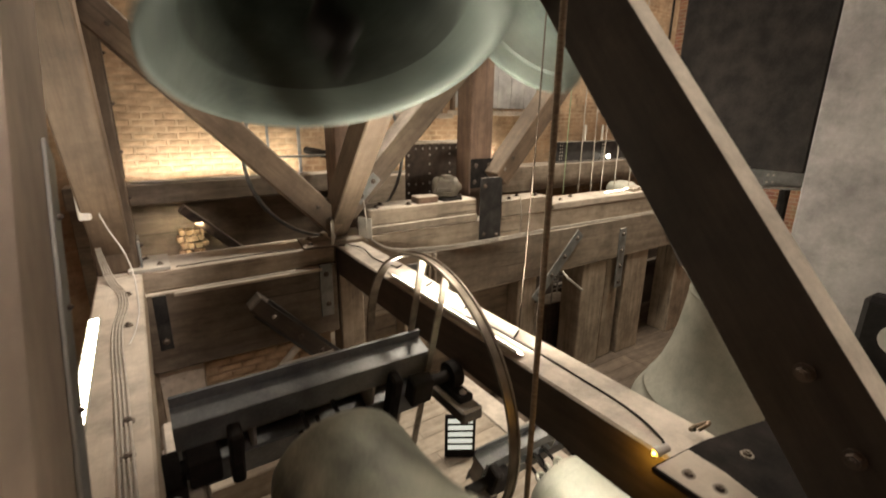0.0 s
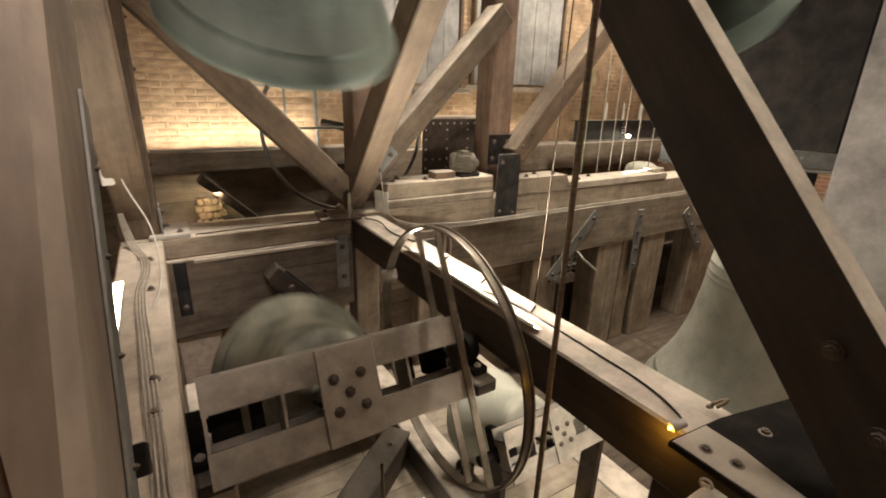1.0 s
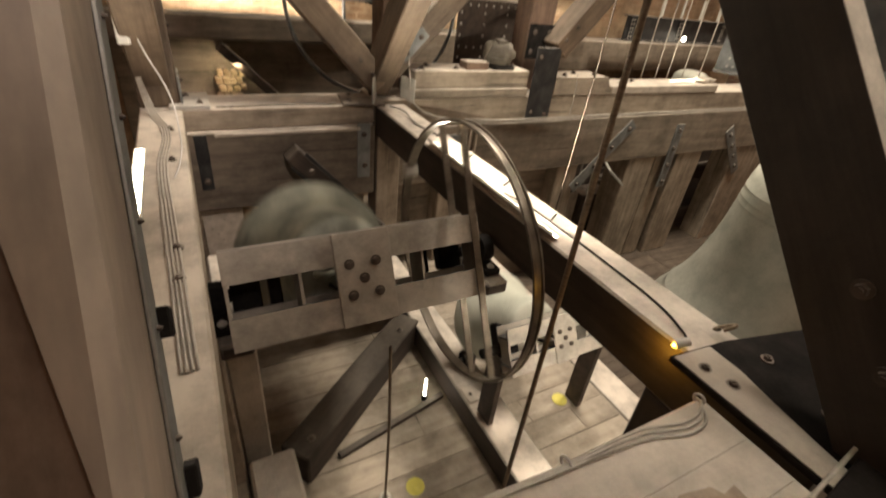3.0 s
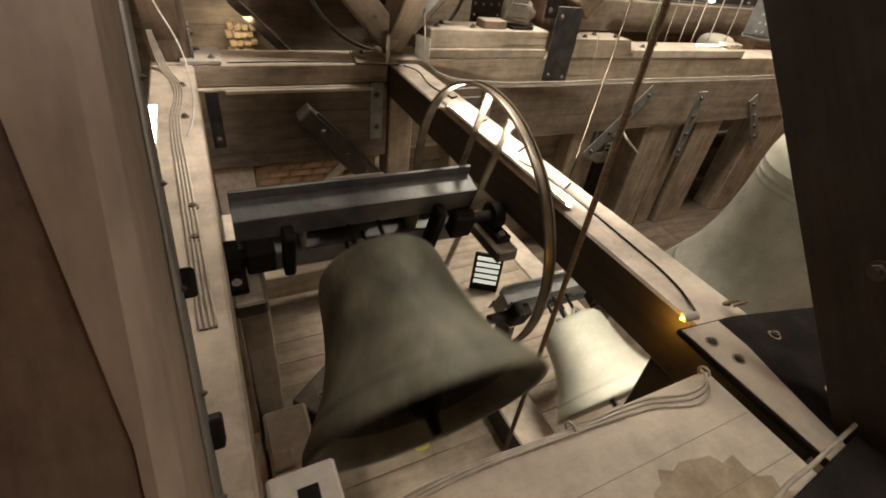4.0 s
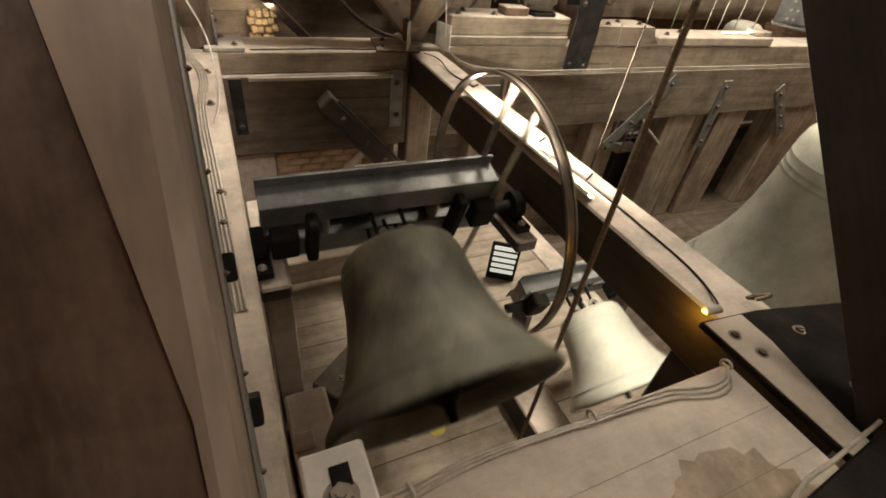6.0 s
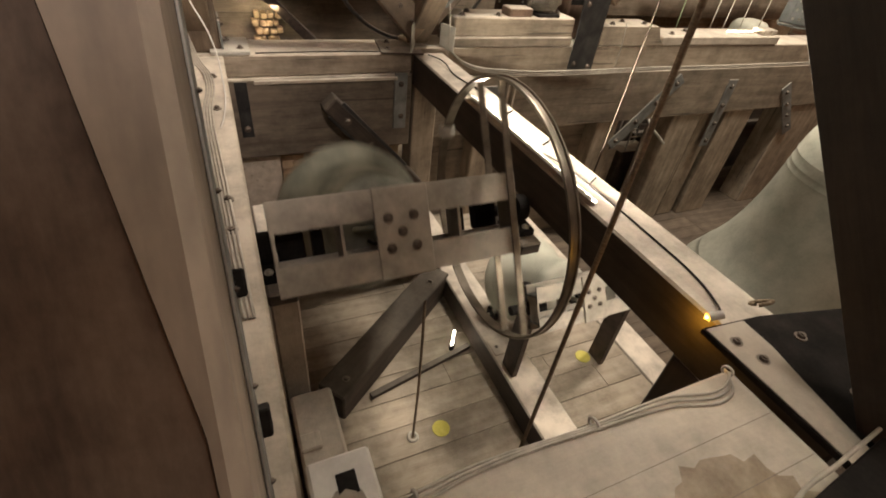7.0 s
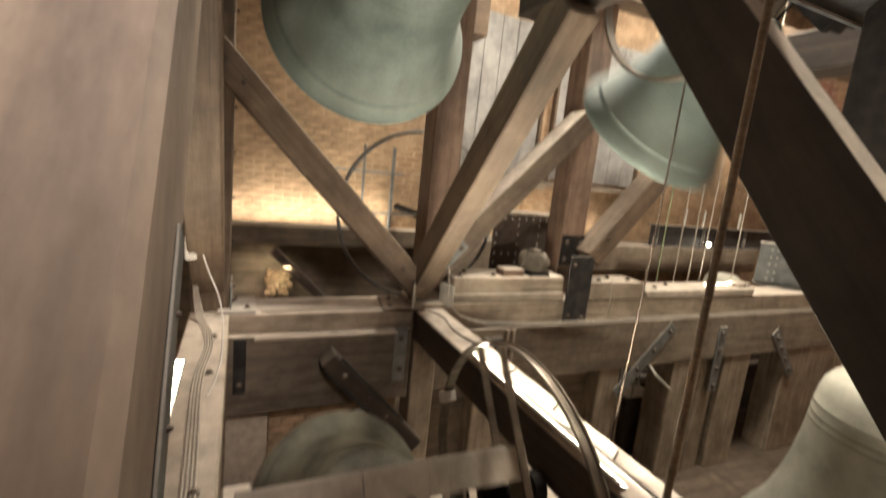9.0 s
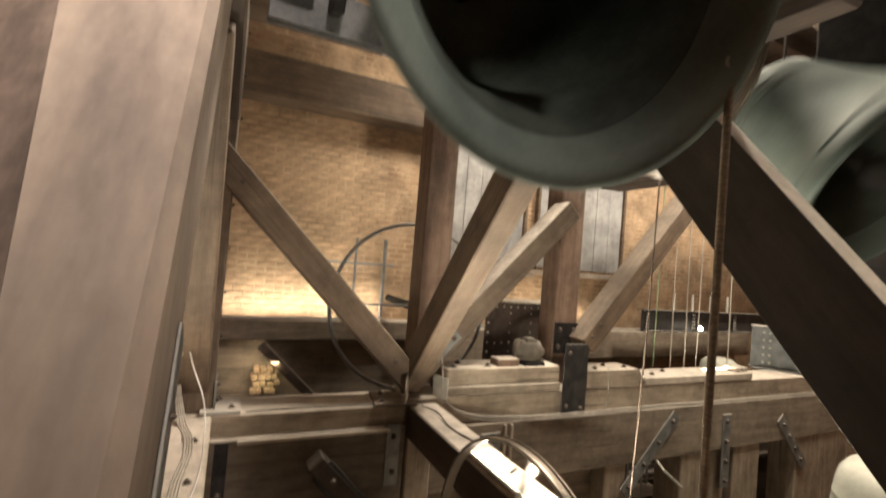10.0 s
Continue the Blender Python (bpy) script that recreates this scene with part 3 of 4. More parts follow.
box(bm, (0.02, 0.35, 1.99), (0.185, 0.585, 2.07), 0.008)
block = tagged(part("bearing_block", bm, PLASTER), "white painted block with a dark bolt on the beam", "block")
bolt(block, (0.10, 0.45, 2.07), r=0.03)
bm = bmesh.new()
box(bm, (0.085, 0.47, 2.0701), (0.135, 0.53, 2.078), 0.002)
part("clamp", bm, DARK_STEEL, block)
# black bearing plate at the foot of the near brace
bm = bmesh.new()
poly = [(1.505, 0.61), (1.80, 0.585), (2.60, 0.42), (2.60, -0.45), (1.60, -0.45), (1.505, -0.02)]
lo = [bm.verts.new((x, y, 2.022)) for x, y in poly]
hi = [bm.verts.new((x, y, 2.045)) for x, y in poly]
bm.faces.new(lo[::-1])
bm.faces.new(hi)
for k in range(6):
    bm.faces.new((lo[k], lo[(k + 1) % 6], hi[(k + 1) % 6], hi[k]))
foot_plate = tagged(part("foot_plate", bm, DARK_STEEL), "black steel foot plate with bolts under the brace", "plate")
for x, y in ((1.575, 0.515), (1.60, 0.42), (1.80, 0.20), (1.86, 0.45)):
    bolt(foot_plate, (x, y, 2.045), r=0.016)
bm = bmesh.new()
top = [bm.verts.new((x, y, 2.0475)) for x, y in ((1.512, 0.60), (1.70, 0.586), (1.695, 0.45), (1.66, 0.30), (1.625, 0.12), (1.60, -0.10), (1.60, -0.44), (1.512, -0.08))]
face = bm.faces.new(top)
if face.normal.z < 0:
    face.normal_flip()
bmesh.ops.extrude_face_region(bm, geom=[face])
for v in bm.verts:
    if v not in top:
        v.co.z += 0.003
bmesh.ops.recalc_face_normals(bm, faces=bm.faces[:])
part("edge_strip", bm, PALE_WOOD, foot_plate, "dusty pale strip along the plate")
kerb = timber("board", (1.12, -0.27, 2.069), (2.52, -0.13, 2.069), 0.56, 0.032, DARK_STEEL, "black board lying across the foot plate", "board", 0.004)
timber("beam", (2.0, -0.9, 1.85), (4.0, -0.9, 1.85), 0.3, 0.3, TIMBER_X, "oak cross beam at the near end of the frame")

# ---- brackets and straps ----
plate("angle_bracket", pose(0.06, 4.40, 2.002), (0.30, 0.42, 0.03), PALE_STEEL, "pale steel angle bracket at the corner post", "bracket", ((-0.02, 0.12), (0.08, -0.12), (-0.08, -0.08)), 0.02)
plate("angle_bracket", pose(0.003, 4.40, 2.13, 90, 0, 90), (0.30, 0.24, 0.015), STEEL, "grey steel angle bracket against the corner post", "bracket", ((0.05, 0.05), (-0.08, -0.04)), 0.018)
plate("gusset_plate", pose(1.55, 4.34, 2.004, 0, 0, -8), (0.40, 0.42, 0.018), RUST, "rusty steel base plate under the braces", "plate", ((-0.1, 0.12), (-0.12, -0.1)), 0.022)
plate("gusset_plate", pose(1.64, 4.22, 2.14, 90, 0, 62), (0.22, 0.24, 0.014), PALE_STEEL, "upright steel gusset at the brace foot", "plate")
plate("gusset_plate", pose(1.99, 4.22, 2.13, 90, 0, 110), (0.20, 0.22, 0.014), PALE_STEEL, "upright steel gusset at the brace foot", "plate")
plate("hanger_strap", pose(1.52, 4.153, 1.56, 90, 0, 0), (0.13, 0.56, 0.014), STEEL, "grey steel hanger strap with bolts", "plate", ((0, 0.17), (0.01, -0.15)), 0.018)
plate("hanger_strap", pose(0.09, 4.153, 1.55, 90, 0, 0), (0.10, 0.5, 0.012), PLATE_BLACK, "dark steel strap beside the corner", "plate", ((0, -0.17),), 0.02)
timber("brace", (0.80, 4.065, 1.63), (1.72, 4.065, 0.63), 0.16, 0.20, STRUT_WOOD, "diagonal oak knee brace below the panel beam", "brace", up=(0, 1, 0))
plate("gusset_plate", pose(1.17, 3.983, 1.23, 90, 0, 0) @ pose(0, 0, 0, 0, 0, -47.5), (0.95, 0.21, 0.014), PLATE_BLACK, "dark steel splice plate with three bolts", "plate", ((-0.32, 0.0), (0.02, 0.0), (0.3, 0.0)), 0.026)
plate("strap_plate", pose(3.66, 4.205, 2.16, 90, 0, 0), (0.34, 0.80, 0.014), PLATE_BLACK, "dark blue-grey steel strap over the cross beam", "plate", ((-0.1, -0.3), (0.1, -0.33), (-0.1, 0.3)), 0.02)
plate("strap_plate", pose(3.70, 4.45, 2.58, 90, 0, 0), (0.36, 0.36, 0.014), DARK_STEEL, "dark riveted plate round the post foot", "plate", ((-0.1, 0.1), (0.1, 0.1), (0.1, -0.1), (-0.12, -0.1)), 0.02)
plate("diagonal_strap", pose(4.95, 4.198, 1.21, 90, 0, 0) @ pose(0, 0, 0, 0, 0, 46), (1.22, 0.17, 0.014), STEEL, "grey steel diagonal strap with four bolts", "plate", [(-0.51 + 0.34 * k, 0) for k in range(4)], 0.024)
plate("upright_strap", pose(6.40, 4.198, 1.09, 90, 0, 0) @ pose(0, 0, 0, 0, 0, 91), (1.0, 0.17, 0.014), STEEL, "grey steel upright strap with four bolts", "plate", [(-0.40 + 0.27 * k, 0) for k in range(4)], 0.024)
plate("upright_strap", pose(7.98, 4.198, 1.06, 90, 0, 0) @ pose(0, 0, 0, 0, 0, 131), (1.05, 0.17, 0.014), STEEL, "grey steel upright strap with four bolts", "plate", [(-0.36 + 0.25 * k, 0) for k in range(4)], 0.024)
plate("wall_plate", pose(2.60, 4.198, 1.52, 90, 0, 0), (0.24, 0.26, 0.012), STEEL, "small square steel plate on the rail", "plate", ((0, 0),), 0.03)
for x in (2.85, 2.93):
    timber("batten", (x - 0.08, 4.19, 1.13), (x - 0.08, 4.19, 1.72), 0.03, 0.03, PALE_WOOD, "thin upright batten on the rail", "batten", 0.004, up=(0, 1, 0))

# ---- ground bearings ----
plate("sill_plate", pose(1.78, 1.98, 0.252), (0.26, 0.16, 0.012), PALE_WOOD, "small pale plate screwed to the sill", "plate", ((-0.08, 0), (0.08, 0)), 0.01)
roller = thing("rope_pulley", pose(1.83, 2.28, 0.25), "rusty rope pulley in a bracket on the sill", "pulley")
bm = bmesh.new()
torus(bm, 0.06, 0.022, 28, 10, pose(0, 0, 0.09, 0, 90, 20))
part("sheave", bm, RUST, roller, smooth=True)
bm = bmesh.new()
rod(bm, (-0.07, 0, 0.09), (0.07, 0, 0.09), 0.014)
part("pin", bm, PALE_STEEL, roller)
for s in (-1, 1):
    bm = bmesh.new()
    box(bm, (s * 0.05 - 0.006, -0.05, 0.0), (s * 0.05 + 0.006, 0.05, 0.14), 0.003)
    part("cheek", bm, DARK_STEEL, roller)
for x, y, z, h in ((0.03, 1.98, 1.60, 0.20), (1.57, 1.98, 1.60, 0.20)):
    pb = thing("pillow_block", pose(x, y, z), "dark cast iron pillow block holding the bell axle", "bearing")
    bm = bmesh.new()
    rod(bm, (-0.035, 0, 0.10), (0.035, 0, 0.10), 0.085, seg=24)
    part("housing", bm, DARK_STEEL, pb)
    bm = bmesh.new()
    box(bm, (-0.05, -0.16, -0.02), (0.05, 0.16, 0.03), 0.006)
    part("base", bm, DARK_STEEL, pb)
    for s in (-1, 1):
        bolt(pb, (0, s * 0.12, 0.03), r=0.016, material=PALE_STEEL)
timber("bracket", (1.57, 1.75, 1.53), (1.57, 2.25, 1.53), 0.15, 0.09, DARK_Y, "dark oak bearing corbel on the beam side", "bracket")
timber("bracket", (0.075, 1.75, 1.53), (0.075, 2.6, 1.53), 0.15, 0.09, DARK_Y, "dark oak bearing corbel on the beam side", "bracket")
# ---- bells ----
OUT = [(0.395, 0.10), (0.42, 0.06), (0.445, 0.028), (0.47, 0.004), (0.5, 0.0), (0.502, 0.015), (0.495, 0.04), (0.462, 0.09), (0.425, 0.145), (0.385, 0.215), (0.352, 0.30), (0.328, 0.39), (0.312, 0.48), (0.302, 0.56), (0.296, 0.62), (0.290, 0.67), (0.278, 0.71), (0.255, 0.738), (0.20, 0.754), (0.10, 0.762), (0.0, 0.765)]
INN = [(0.394, 0.10), (0.355, 0.17), (0.322, 0.28), (0.298, 0.40), (0.283, 0.52), (0.268, 0.60), (0.24, 0.66), (0.18, 0.70), (0.0, 0.715)]


def bell(name, D, top, m, skin, inside, label, length=1.35, shift=0.0, wheel_x=None, wheel_r=0.66, stock=True, stock_rise=0.0, tall=1.0, slim=1.0):
    """A bell with its steel headstock; the axle runs along x through the origin, the crown hangs `top` below it."""
    t = thing(name, m, label, "bell", "church bells")
    z0 = -top - 0.765 * D * tall
    bm = bmesh.new()
    prof = list(OUT)
    for zz in (0.115, 0.575, 0.60, 0.635):
        r = [(a[0] + (b[0] - a[0]) * (zz - a[1]) / (b[1] - a[1])) for a, b in zip(OUT[5:], OUT[6:]) if a[1] <= zz <= b[1]][0]
        prof += [(r + 0.0003, zz - 0.005), (r + 0.0018, zz - 0.002), (r + 0.0018, zz + 0.002), (r - 0.0003, zz + 0.005)]
    prof = prof[:6] + sorted(prof[6:], key=lambda q: q[1])
    lathe(bm, [(r * D, z0 + z * D * tall) for r, z in prof], 72)
    part("bell_body", bm, skin, t, smooth=True)
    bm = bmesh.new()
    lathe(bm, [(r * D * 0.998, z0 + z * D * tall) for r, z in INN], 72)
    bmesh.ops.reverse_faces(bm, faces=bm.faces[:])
    part("bell_inside", bm, inside, t, "green inner surface darkened for the shade in the hollow", smooth=True)
    bm = bmesh.new()
    rod(bm, (0, 0, z0 + 0.70 * D * tall), (0, 0, z0 + 0.14 * D * tall), 0.022 * D + 0.006, 0.035 * D)
    bmesh.ops.create_uvsphere(bm, u_segments=20, v_segments=14, radius=0.075 * D, matrix=Matrix.Translation((0, 0, z0 + 0.09 * D)))
    rod(bm, (0, 0, z0 + 0.03 * D), (0, 0, z0 - 0.05 * D), 0.03 * D, 0.02 * D)
    part("clapper", bm, DARK_STEEL, t, smooth=True)
    if not stock:
        bm = bmesh.new()
        rod(bm, (0, 0, z0 + 0.755 * D * tall), (0, 0, stock_rise), 0.05)
        part("hanger", bm, DARK_STEEL, t)
        return t
    for k in range(6):
        a = 2 * math.pi * k / 6
        bm = bmesh.new()
        c = 0.11 * D
        torus(bm, 0.040 * D, 0.018 * D, 16, 8, pose(c * math.cos(a), c * math.sin(a), z0 + 0.785 * D, 90, 0, math.degrees(a)))
        part("crown_loop", bm, skin, t, smooth=True)
    # headstock: two channels tied by plates
    hw, hd, fl, up = 0.205 * slim, 0.20 * slim, 0.125 * slim, 0.13 * slim
    half = length / 2
    for s in (-1, 1):
        bm = bmesh.new()
        w, f, th, q = hw, hw - fl, 0.016 * slim, hd / 2
        prism(bm, [(s * y, z + up) for y, z in ((w + 0.03, -q), (w + 0.03, -q + th), (w - 0.03, -q + th), (w - 0.03, q - th), (w + 0.03, q - th), (w + 0.03, q), (f, q), (f, q - th), (w - 0.045, q - th), (w - 0.045, -q + th), (f, -q + th), (f, -q))], shift - half, shift + half)
        part("channel", bm, HEAD_STEEL, t)
    for x in (-half + 0.01, -half * 0.50, half * 0.46, half - 0.02):
        bm = bmesh.new()
        box(bm, (shift + x - 0.008, -hw + 0.046, up - hd / 2 + 0.02), (shift + x + 0.008, hw - 0.046, up + hd / 2 - 0.01), 0.002)
        part("tie_plate", bm, HEAD_PLATE, t)
    bm = bmesh.new()
    box(bm, (-0.15 * slim, -hw - 0.036, up + hd / 2), (0.15 * slim, hw + 0.036, up + hd / 2 + 0.016), 0.004)
    part("top_plate", bm, HEAD_PLATE, t)
    for x, y in [(slim * p, slim * q) for p, q in ((-0.08, -0.08), (0.06, -0.08), (-0.01, 0.0), (-0.08, 0.08), (0.06, 0.08))]:
        bolt(t, (x, y, up + hd / 2 + 0.016), r=0.018 * slim, material=RUST)
        bm = bmesh.new()
        rod(bm, (x * 1.2, y, up - hd / 2), (x * 1.2, y, -top - 0.02), 0.012)
        part("tie_rod", bm, DARK_STEEL, t)
    for s in (-1, 1):
        bm = bmesh.new()
        rod(bm, (shift + s * (half - 0.15), 0, 0), (shift + s * (half + 0.13), 0, 0), 0.035, seg=16)
        part("gudgeon", bm, DARK_STEEL, t, smooth=False)
        bm = bmesh.new()
        box(bm, (shift + s * (half - 0.10) - 0.07, -0.09, -0.07), (shift + s * (half - 0.10) + 0.07, 0.09, up - hd / 2), 0.01)
        part("gudgeon_block", bm, DARK_STEEL, t)
    for x in (-0.44, 0.40):
        bm = bmesh.new()
        box(bm, (shift + x - 0.03, -0.17, up - hd / 2 - 0.10), (shift + x + 0.03, 0.17, up - hd / 2), 0.012)
        part("clamp", bm, DARK_STEEL, t)
    if wheel_x is not None:
        bm = bmesh.new()
        lathe(bm, [(wheel_r - 0.012, -0.030), (wheel_r + 0.004, -0.030), (wheel_r + 0.006, -0.018), (wheel_r - 0.002, -0.014), (wheel_r - 0.002, 0.014), (wheel_r + 0.006, 0.018), (wheel_r + 0.004, 0.030), (wheel_r - 0.012, 0.030), (wheel_r - 0.012, -0.030)], 96, pose(wheel_x, 0, 0, 0, 90, 0))
        bmesh.ops.remove_doubles(bm, verts=bm.verts[:], dist=1e-5)
        bmesh.ops.recalc_face_normals(bm, faces=bm.faces[:])
        wh = part("wheel", bm, WHEEL_STEEL, t, "flat steel rope wheel rim")
        for off in (0.01, 0.25):
            bm = bmesh.new()
            hgt = math.sqrt(wheel_r ** 2 - off ** 2) - 0.02
            box(bm, (wheel_x - 0.022, -hgt, off - 0.006), (wheel_x + 0.022, hgt, off + 0.006), 0.002)
            part("spoke", bm, WHEEL_STEEL, wh)
        bm = bmesh.new()
        box(bm, (wheel_x - 0.05, wheel_r * 0.70 - 0.04, -wheel_r * 0.70 - 0.04), (wheel_x + 0.05, wheel_r * 0.70 + 0.04, -wheel_r * 0.70 + 0.04), 0.01)
        part("rope_clamp", bm, PALE_STEEL, wh, "small steel rope clamp")
    return t


bell_a = bell("swinging_bell", 1.15, 0.19, pose(0.72, 1.98, 1.70), BRONZE, BRONZE_SHADED, "dusty bronze swinging bell on a steel headstock", 1.36, 0.02, 0.66, 0.80)
bell_b = bell("swinging_bell", 0.80, 0.16, pose(2.15, 1.75, 0.98), BRONZE_PALE, BRONZE_SHADED, "small pale bronze swinging bell low in the frame", 0.95, 0.0, None, slim=0.66)
bell_c = bell("swinging_bell", 1.28, 0.20, pose(0.78, 2.10, 4.54), BRONZE_GREEN, BRONZE_SHADED, "green bronze bell swinging in the upper frame", 1.40, 0.0, None, 0.66)
bell_d = bell("swinging_bell", 1.18, 0.20, pose(2.93, 2.10, 4.60), BRONZE_GREEN, BRONZE_SHADED, "green bronze bell swinging beside the brace", 1.40, 0.0, -0.72, 0.62)
bell_e = bell("hanging_bell", 2.50, 0.30, pose(6.02, 2.00, 2.10), BRONZE_PALE, BRONZE_SHADED, "large dusty pale bronze bell hanging at rest", 1.9, 0.0, None, stock=False, stock_rise=0.66, tall=1.18)
timber("beam", (5.45, 2.00, 2.90), (10.5, 2.00, 2.90), 0.30, 0.30, DARK_X, "dark oak bearer from the wall over the large bell")
# stands of the small bell
for x in (1.70, 2.68):
    timber("bearing_post", (x, 1.75, 0.25 if x < 2 else 0.0), (x, 1.75, 0.93), 0.05, 0.16, RUST, "dark steel stand under the small bell", "stand", 0.004, up=(0, 1, 0))


# ---- light fittings ----
def led_strip(at, length, label, watts, axis=(0, 1, 0), aim=(0, 0, 1), colour=(1.0, 0.88, 0.70), n=None, wide=1.0):
    """A channel with a row of diodes under a clear cover and its light."""
    at, axis = Vector(at), Vector(axis)
    m = Matrix((axis, Vector(aim).cross(axis), Vector(aim))).transposed().to_4x4()
    m.translation = at
    st = thing("led_strip", m, label, "lamp", "light strips")
    bm = bmesh.new()
    prism(bm, [(y * wide, z) for y, z in ((-0.032, 0.0), (0.032, 0.0), (0.032, 0.018), (0.028, 0.018), (0.028, 0.005), (-0.028, 0.005), (-0.028, 0.018), (-0.032, 0.018))], -length / 2, length / 2)
    part("housing", bm, PALE_STEEL, st)
    n = n or int(length / 0.06)
    for k in range(n):
        bm = bmesh.new()
        c = -length / 2 + (k + 0.5) * length / n
        w = length / n * 0.34
        box(bm, (c - w, -0.022 * wide, 0.0055), (c + w, 0.022 * wide, 0.014), 0.002)
        part("diode", bm, LED, st)
    lamp = area("strip_lamp", at + Vector(aim) * 0.03, at + Vector(aim), length, 0.035 * wide, watts, colour)
    lamp.matrix_world = Matrix.Translation(at + Vector(aim) * 0.025) @ Matrix((axis, -Vector(aim).cross(axis), -Vector(aim))).transposed().to_4x4()
    return st


led_strip((1.685, 2.28, 2.020), 1.55, "bright warm white light strip on the beam top", 105, (0, 1, 0), (0.5, 0, 0.866), wide=0.95)
led_strip((-0.265, 2.65, 2.001), 1.3, "bright warm white light strip behind the post", 24)
led_strip((0.95, 6.06, 2.503), 1.9, "warm light strip on the wall rail", 14, (1, 0, 0), (0, 0.25, 0.968))
led_strip((6.4, 4.42, 2.137), 0.5, "short light strip on the packing board", 6, (1, 0, 0))
led_strip((4.4, 6.02, 2.45), 2.4, "warm light strip on the wall rail", 7, (1, 0, 0), (0, 0.25, 0.968))
led_strip((1.88, 1.05, 1.699), 0.6, "light strip under the beam", 7, (0, 1, 0), (0, 0, -1))

amber = thing("amber_lamp", pose(1.615, 0.665, 2.02), "small amber spot lamp clipped to the beam", "lamp")
bm = bmesh.new()
rod(bm, (0.05, -0.02, 0.016), (-0.003, 0.0, 0.0), 0.017, 0.020, 16)
part("body", bm, PLASTER, amber)
bm = bmesh.new()
bmesh.ops.create_uvsphere(bm, u_segments=12, v_segments=8, radius=0.008, matrix=Matrix.Translation((-0.008, 0.0, -0.002)))
part("lens", bm, AMBER, amber)
d = bpy.data.lights.new("amber_spot", "POINT")
d.energy, d.color, d.shadow_soft_size = 0.9, (1.0, 0.50, 0.05), 0.02
new("amber_spot", d).location = (1.575, 0.69, 1.95)
tube("cable", [(1.66, 0.66, 2.045), (1.71, 0.70, 2.02), (1.775, 0.85, 2.008), (1.80, 1.2, 2.008), (1.80, 1.7, 2.008), (1.78, 1.95, 2.012), (1.72, 2.05, 2.03)], 0.005, DARK_STEEL, "thin black cable along the beam top", "cable")
tube("cable", [(1.83, 0.62, 2.06), (1.86, 0.60, 2.09), (1.89, 0.63, 2.06), (1.86, 0.66, 2.03), (1.82, 0.63, 2.06)], 0.008, ROPE, "small loop of cord by the foot plate", "cord")

floor_lamp = thing("floor_lamp", pose(1.44, 2.27, 0.0), "small upright lamp tube on the floor", "lamp")
bm = bmesh.new()
rod(bm, (0, 0, 0), (0, 0, 0.06), 0.025)
part("base", bm, DARK_STEEL, floor_lamp)
bm = bmesh.new()
rod(bm, (0, 0, 0.06), (0, 0, 0.24), 0.012, 0.008)
part("tube", bm, LED, floor_lamp)

# ---- cables ----
for k, z in enumerate((0.0, 0.018, 0.034)):
    tube("cable", [(0.22, 0.40 + z, 2.02), (0.45, 0.43 + z * 0.6, 2.018), (0.86, 0.42 + z * 0.4, 2.02), (1.15, 0.40 + z, 2.016), (1.38, 0.36 + z, 2.018), (1.45, 0.425, 2.018), (1.488, 0.46, 1.99)], 0.005, CABLE, "grey cable tied along the plank edge", "cable", group="plank cables")
for x, y in ((0.27, 0.43), (0.86, 0.44), (1.46, 0.44)):
    bm = bmesh.new()
    torus(bm, 0.018, 0.005, 20, 8, pose(x, y, 2.018, 0, 90, 10))
    tagged(part("cable_tie", bm, PLASTER, smooth=True), "white cable tie round the cables", "tie", "plank cables")
for k in range(4):
    o = 0.016 * k
    tube("cable", [(-0.05 - o, 1.2, 2.006), (-0.09 - o, 2.2, 2.006), (-0.12 - o, 3.0, 2.006), (-0.10 - o, 3.7, 2.01), (-0.19 - o, 4.1, 2.06), (-0.28, 4.22, 2.5 + o)], 0.006, CABLE, "grey cable running along the beam", "cable", group="beam cables")
tube("cable", [(-0.22, 3.9, 2.75), (-0.16, 3.9, 2.5), (-0.06, 3.8, 2.25), (-0.03, 3.5, 2.05), (-0.05, 3.0, 2.01), (-0.08, 2.8, 2.01)], 0.005, PLASTER, "white cable hanging beside the post", "cable")
for k in range(3):
    o = 0.022 * k
    tube("cable", [(2.02, 4.20, 2.03), (2.2, 4.205, 1.90 - o * 0.5), (2.8, 4.212, 1.80 - o), (3.6, 4.18, 1.79 - o), (4.6, 4.212, 1.785 - o), (6.0, 4.212, 1.78 - o), (8.6, 4.212, 1.785 - o)], 0.008, CABLE, "grey cable pinned along the cross beam", "cable", group="cross beam cables")
tube("cable", [(1.76, 4.10, 2.01), (1.80, 3.85, 2.03), (1.78, 3.55, 2.012), (1.84, 3.2, 2.008)], 0.006, DARK_STEEL, "loose black cable loop on the beam top", "cable")
tube("cable", [(0.25, 4.23, 2.006), (0.8, 4.235, 2.01), (1.35, 4.228, 2.006)], 0.005, DARK_STEEL, "thin black wire along the cross beam edge", "cable")
for x, z in ((1.98, 2.35), (4.15, 2.20)):
    tube("cable", [(x, 4.20, z + 0.08), (x + 0.02, 4.19, z - 0.15), (x + 0.03, 4.205, 1.80)], 0.006, CABLE, "thin grey cable dropping down the cross beam", "cable", group="cross beam cables")
jb = thing("junction_box", pose(-0.30, 3.95, 2.62), "white junction box with loose wires on the post", "box")
bm = bmesh.new()
box(bm, (0.0, -0.06, -0.09), (0.07, 0.06, 0.09), 0.008)
part("case", bm, PLASTER, jb)
bm = bmesh.new()
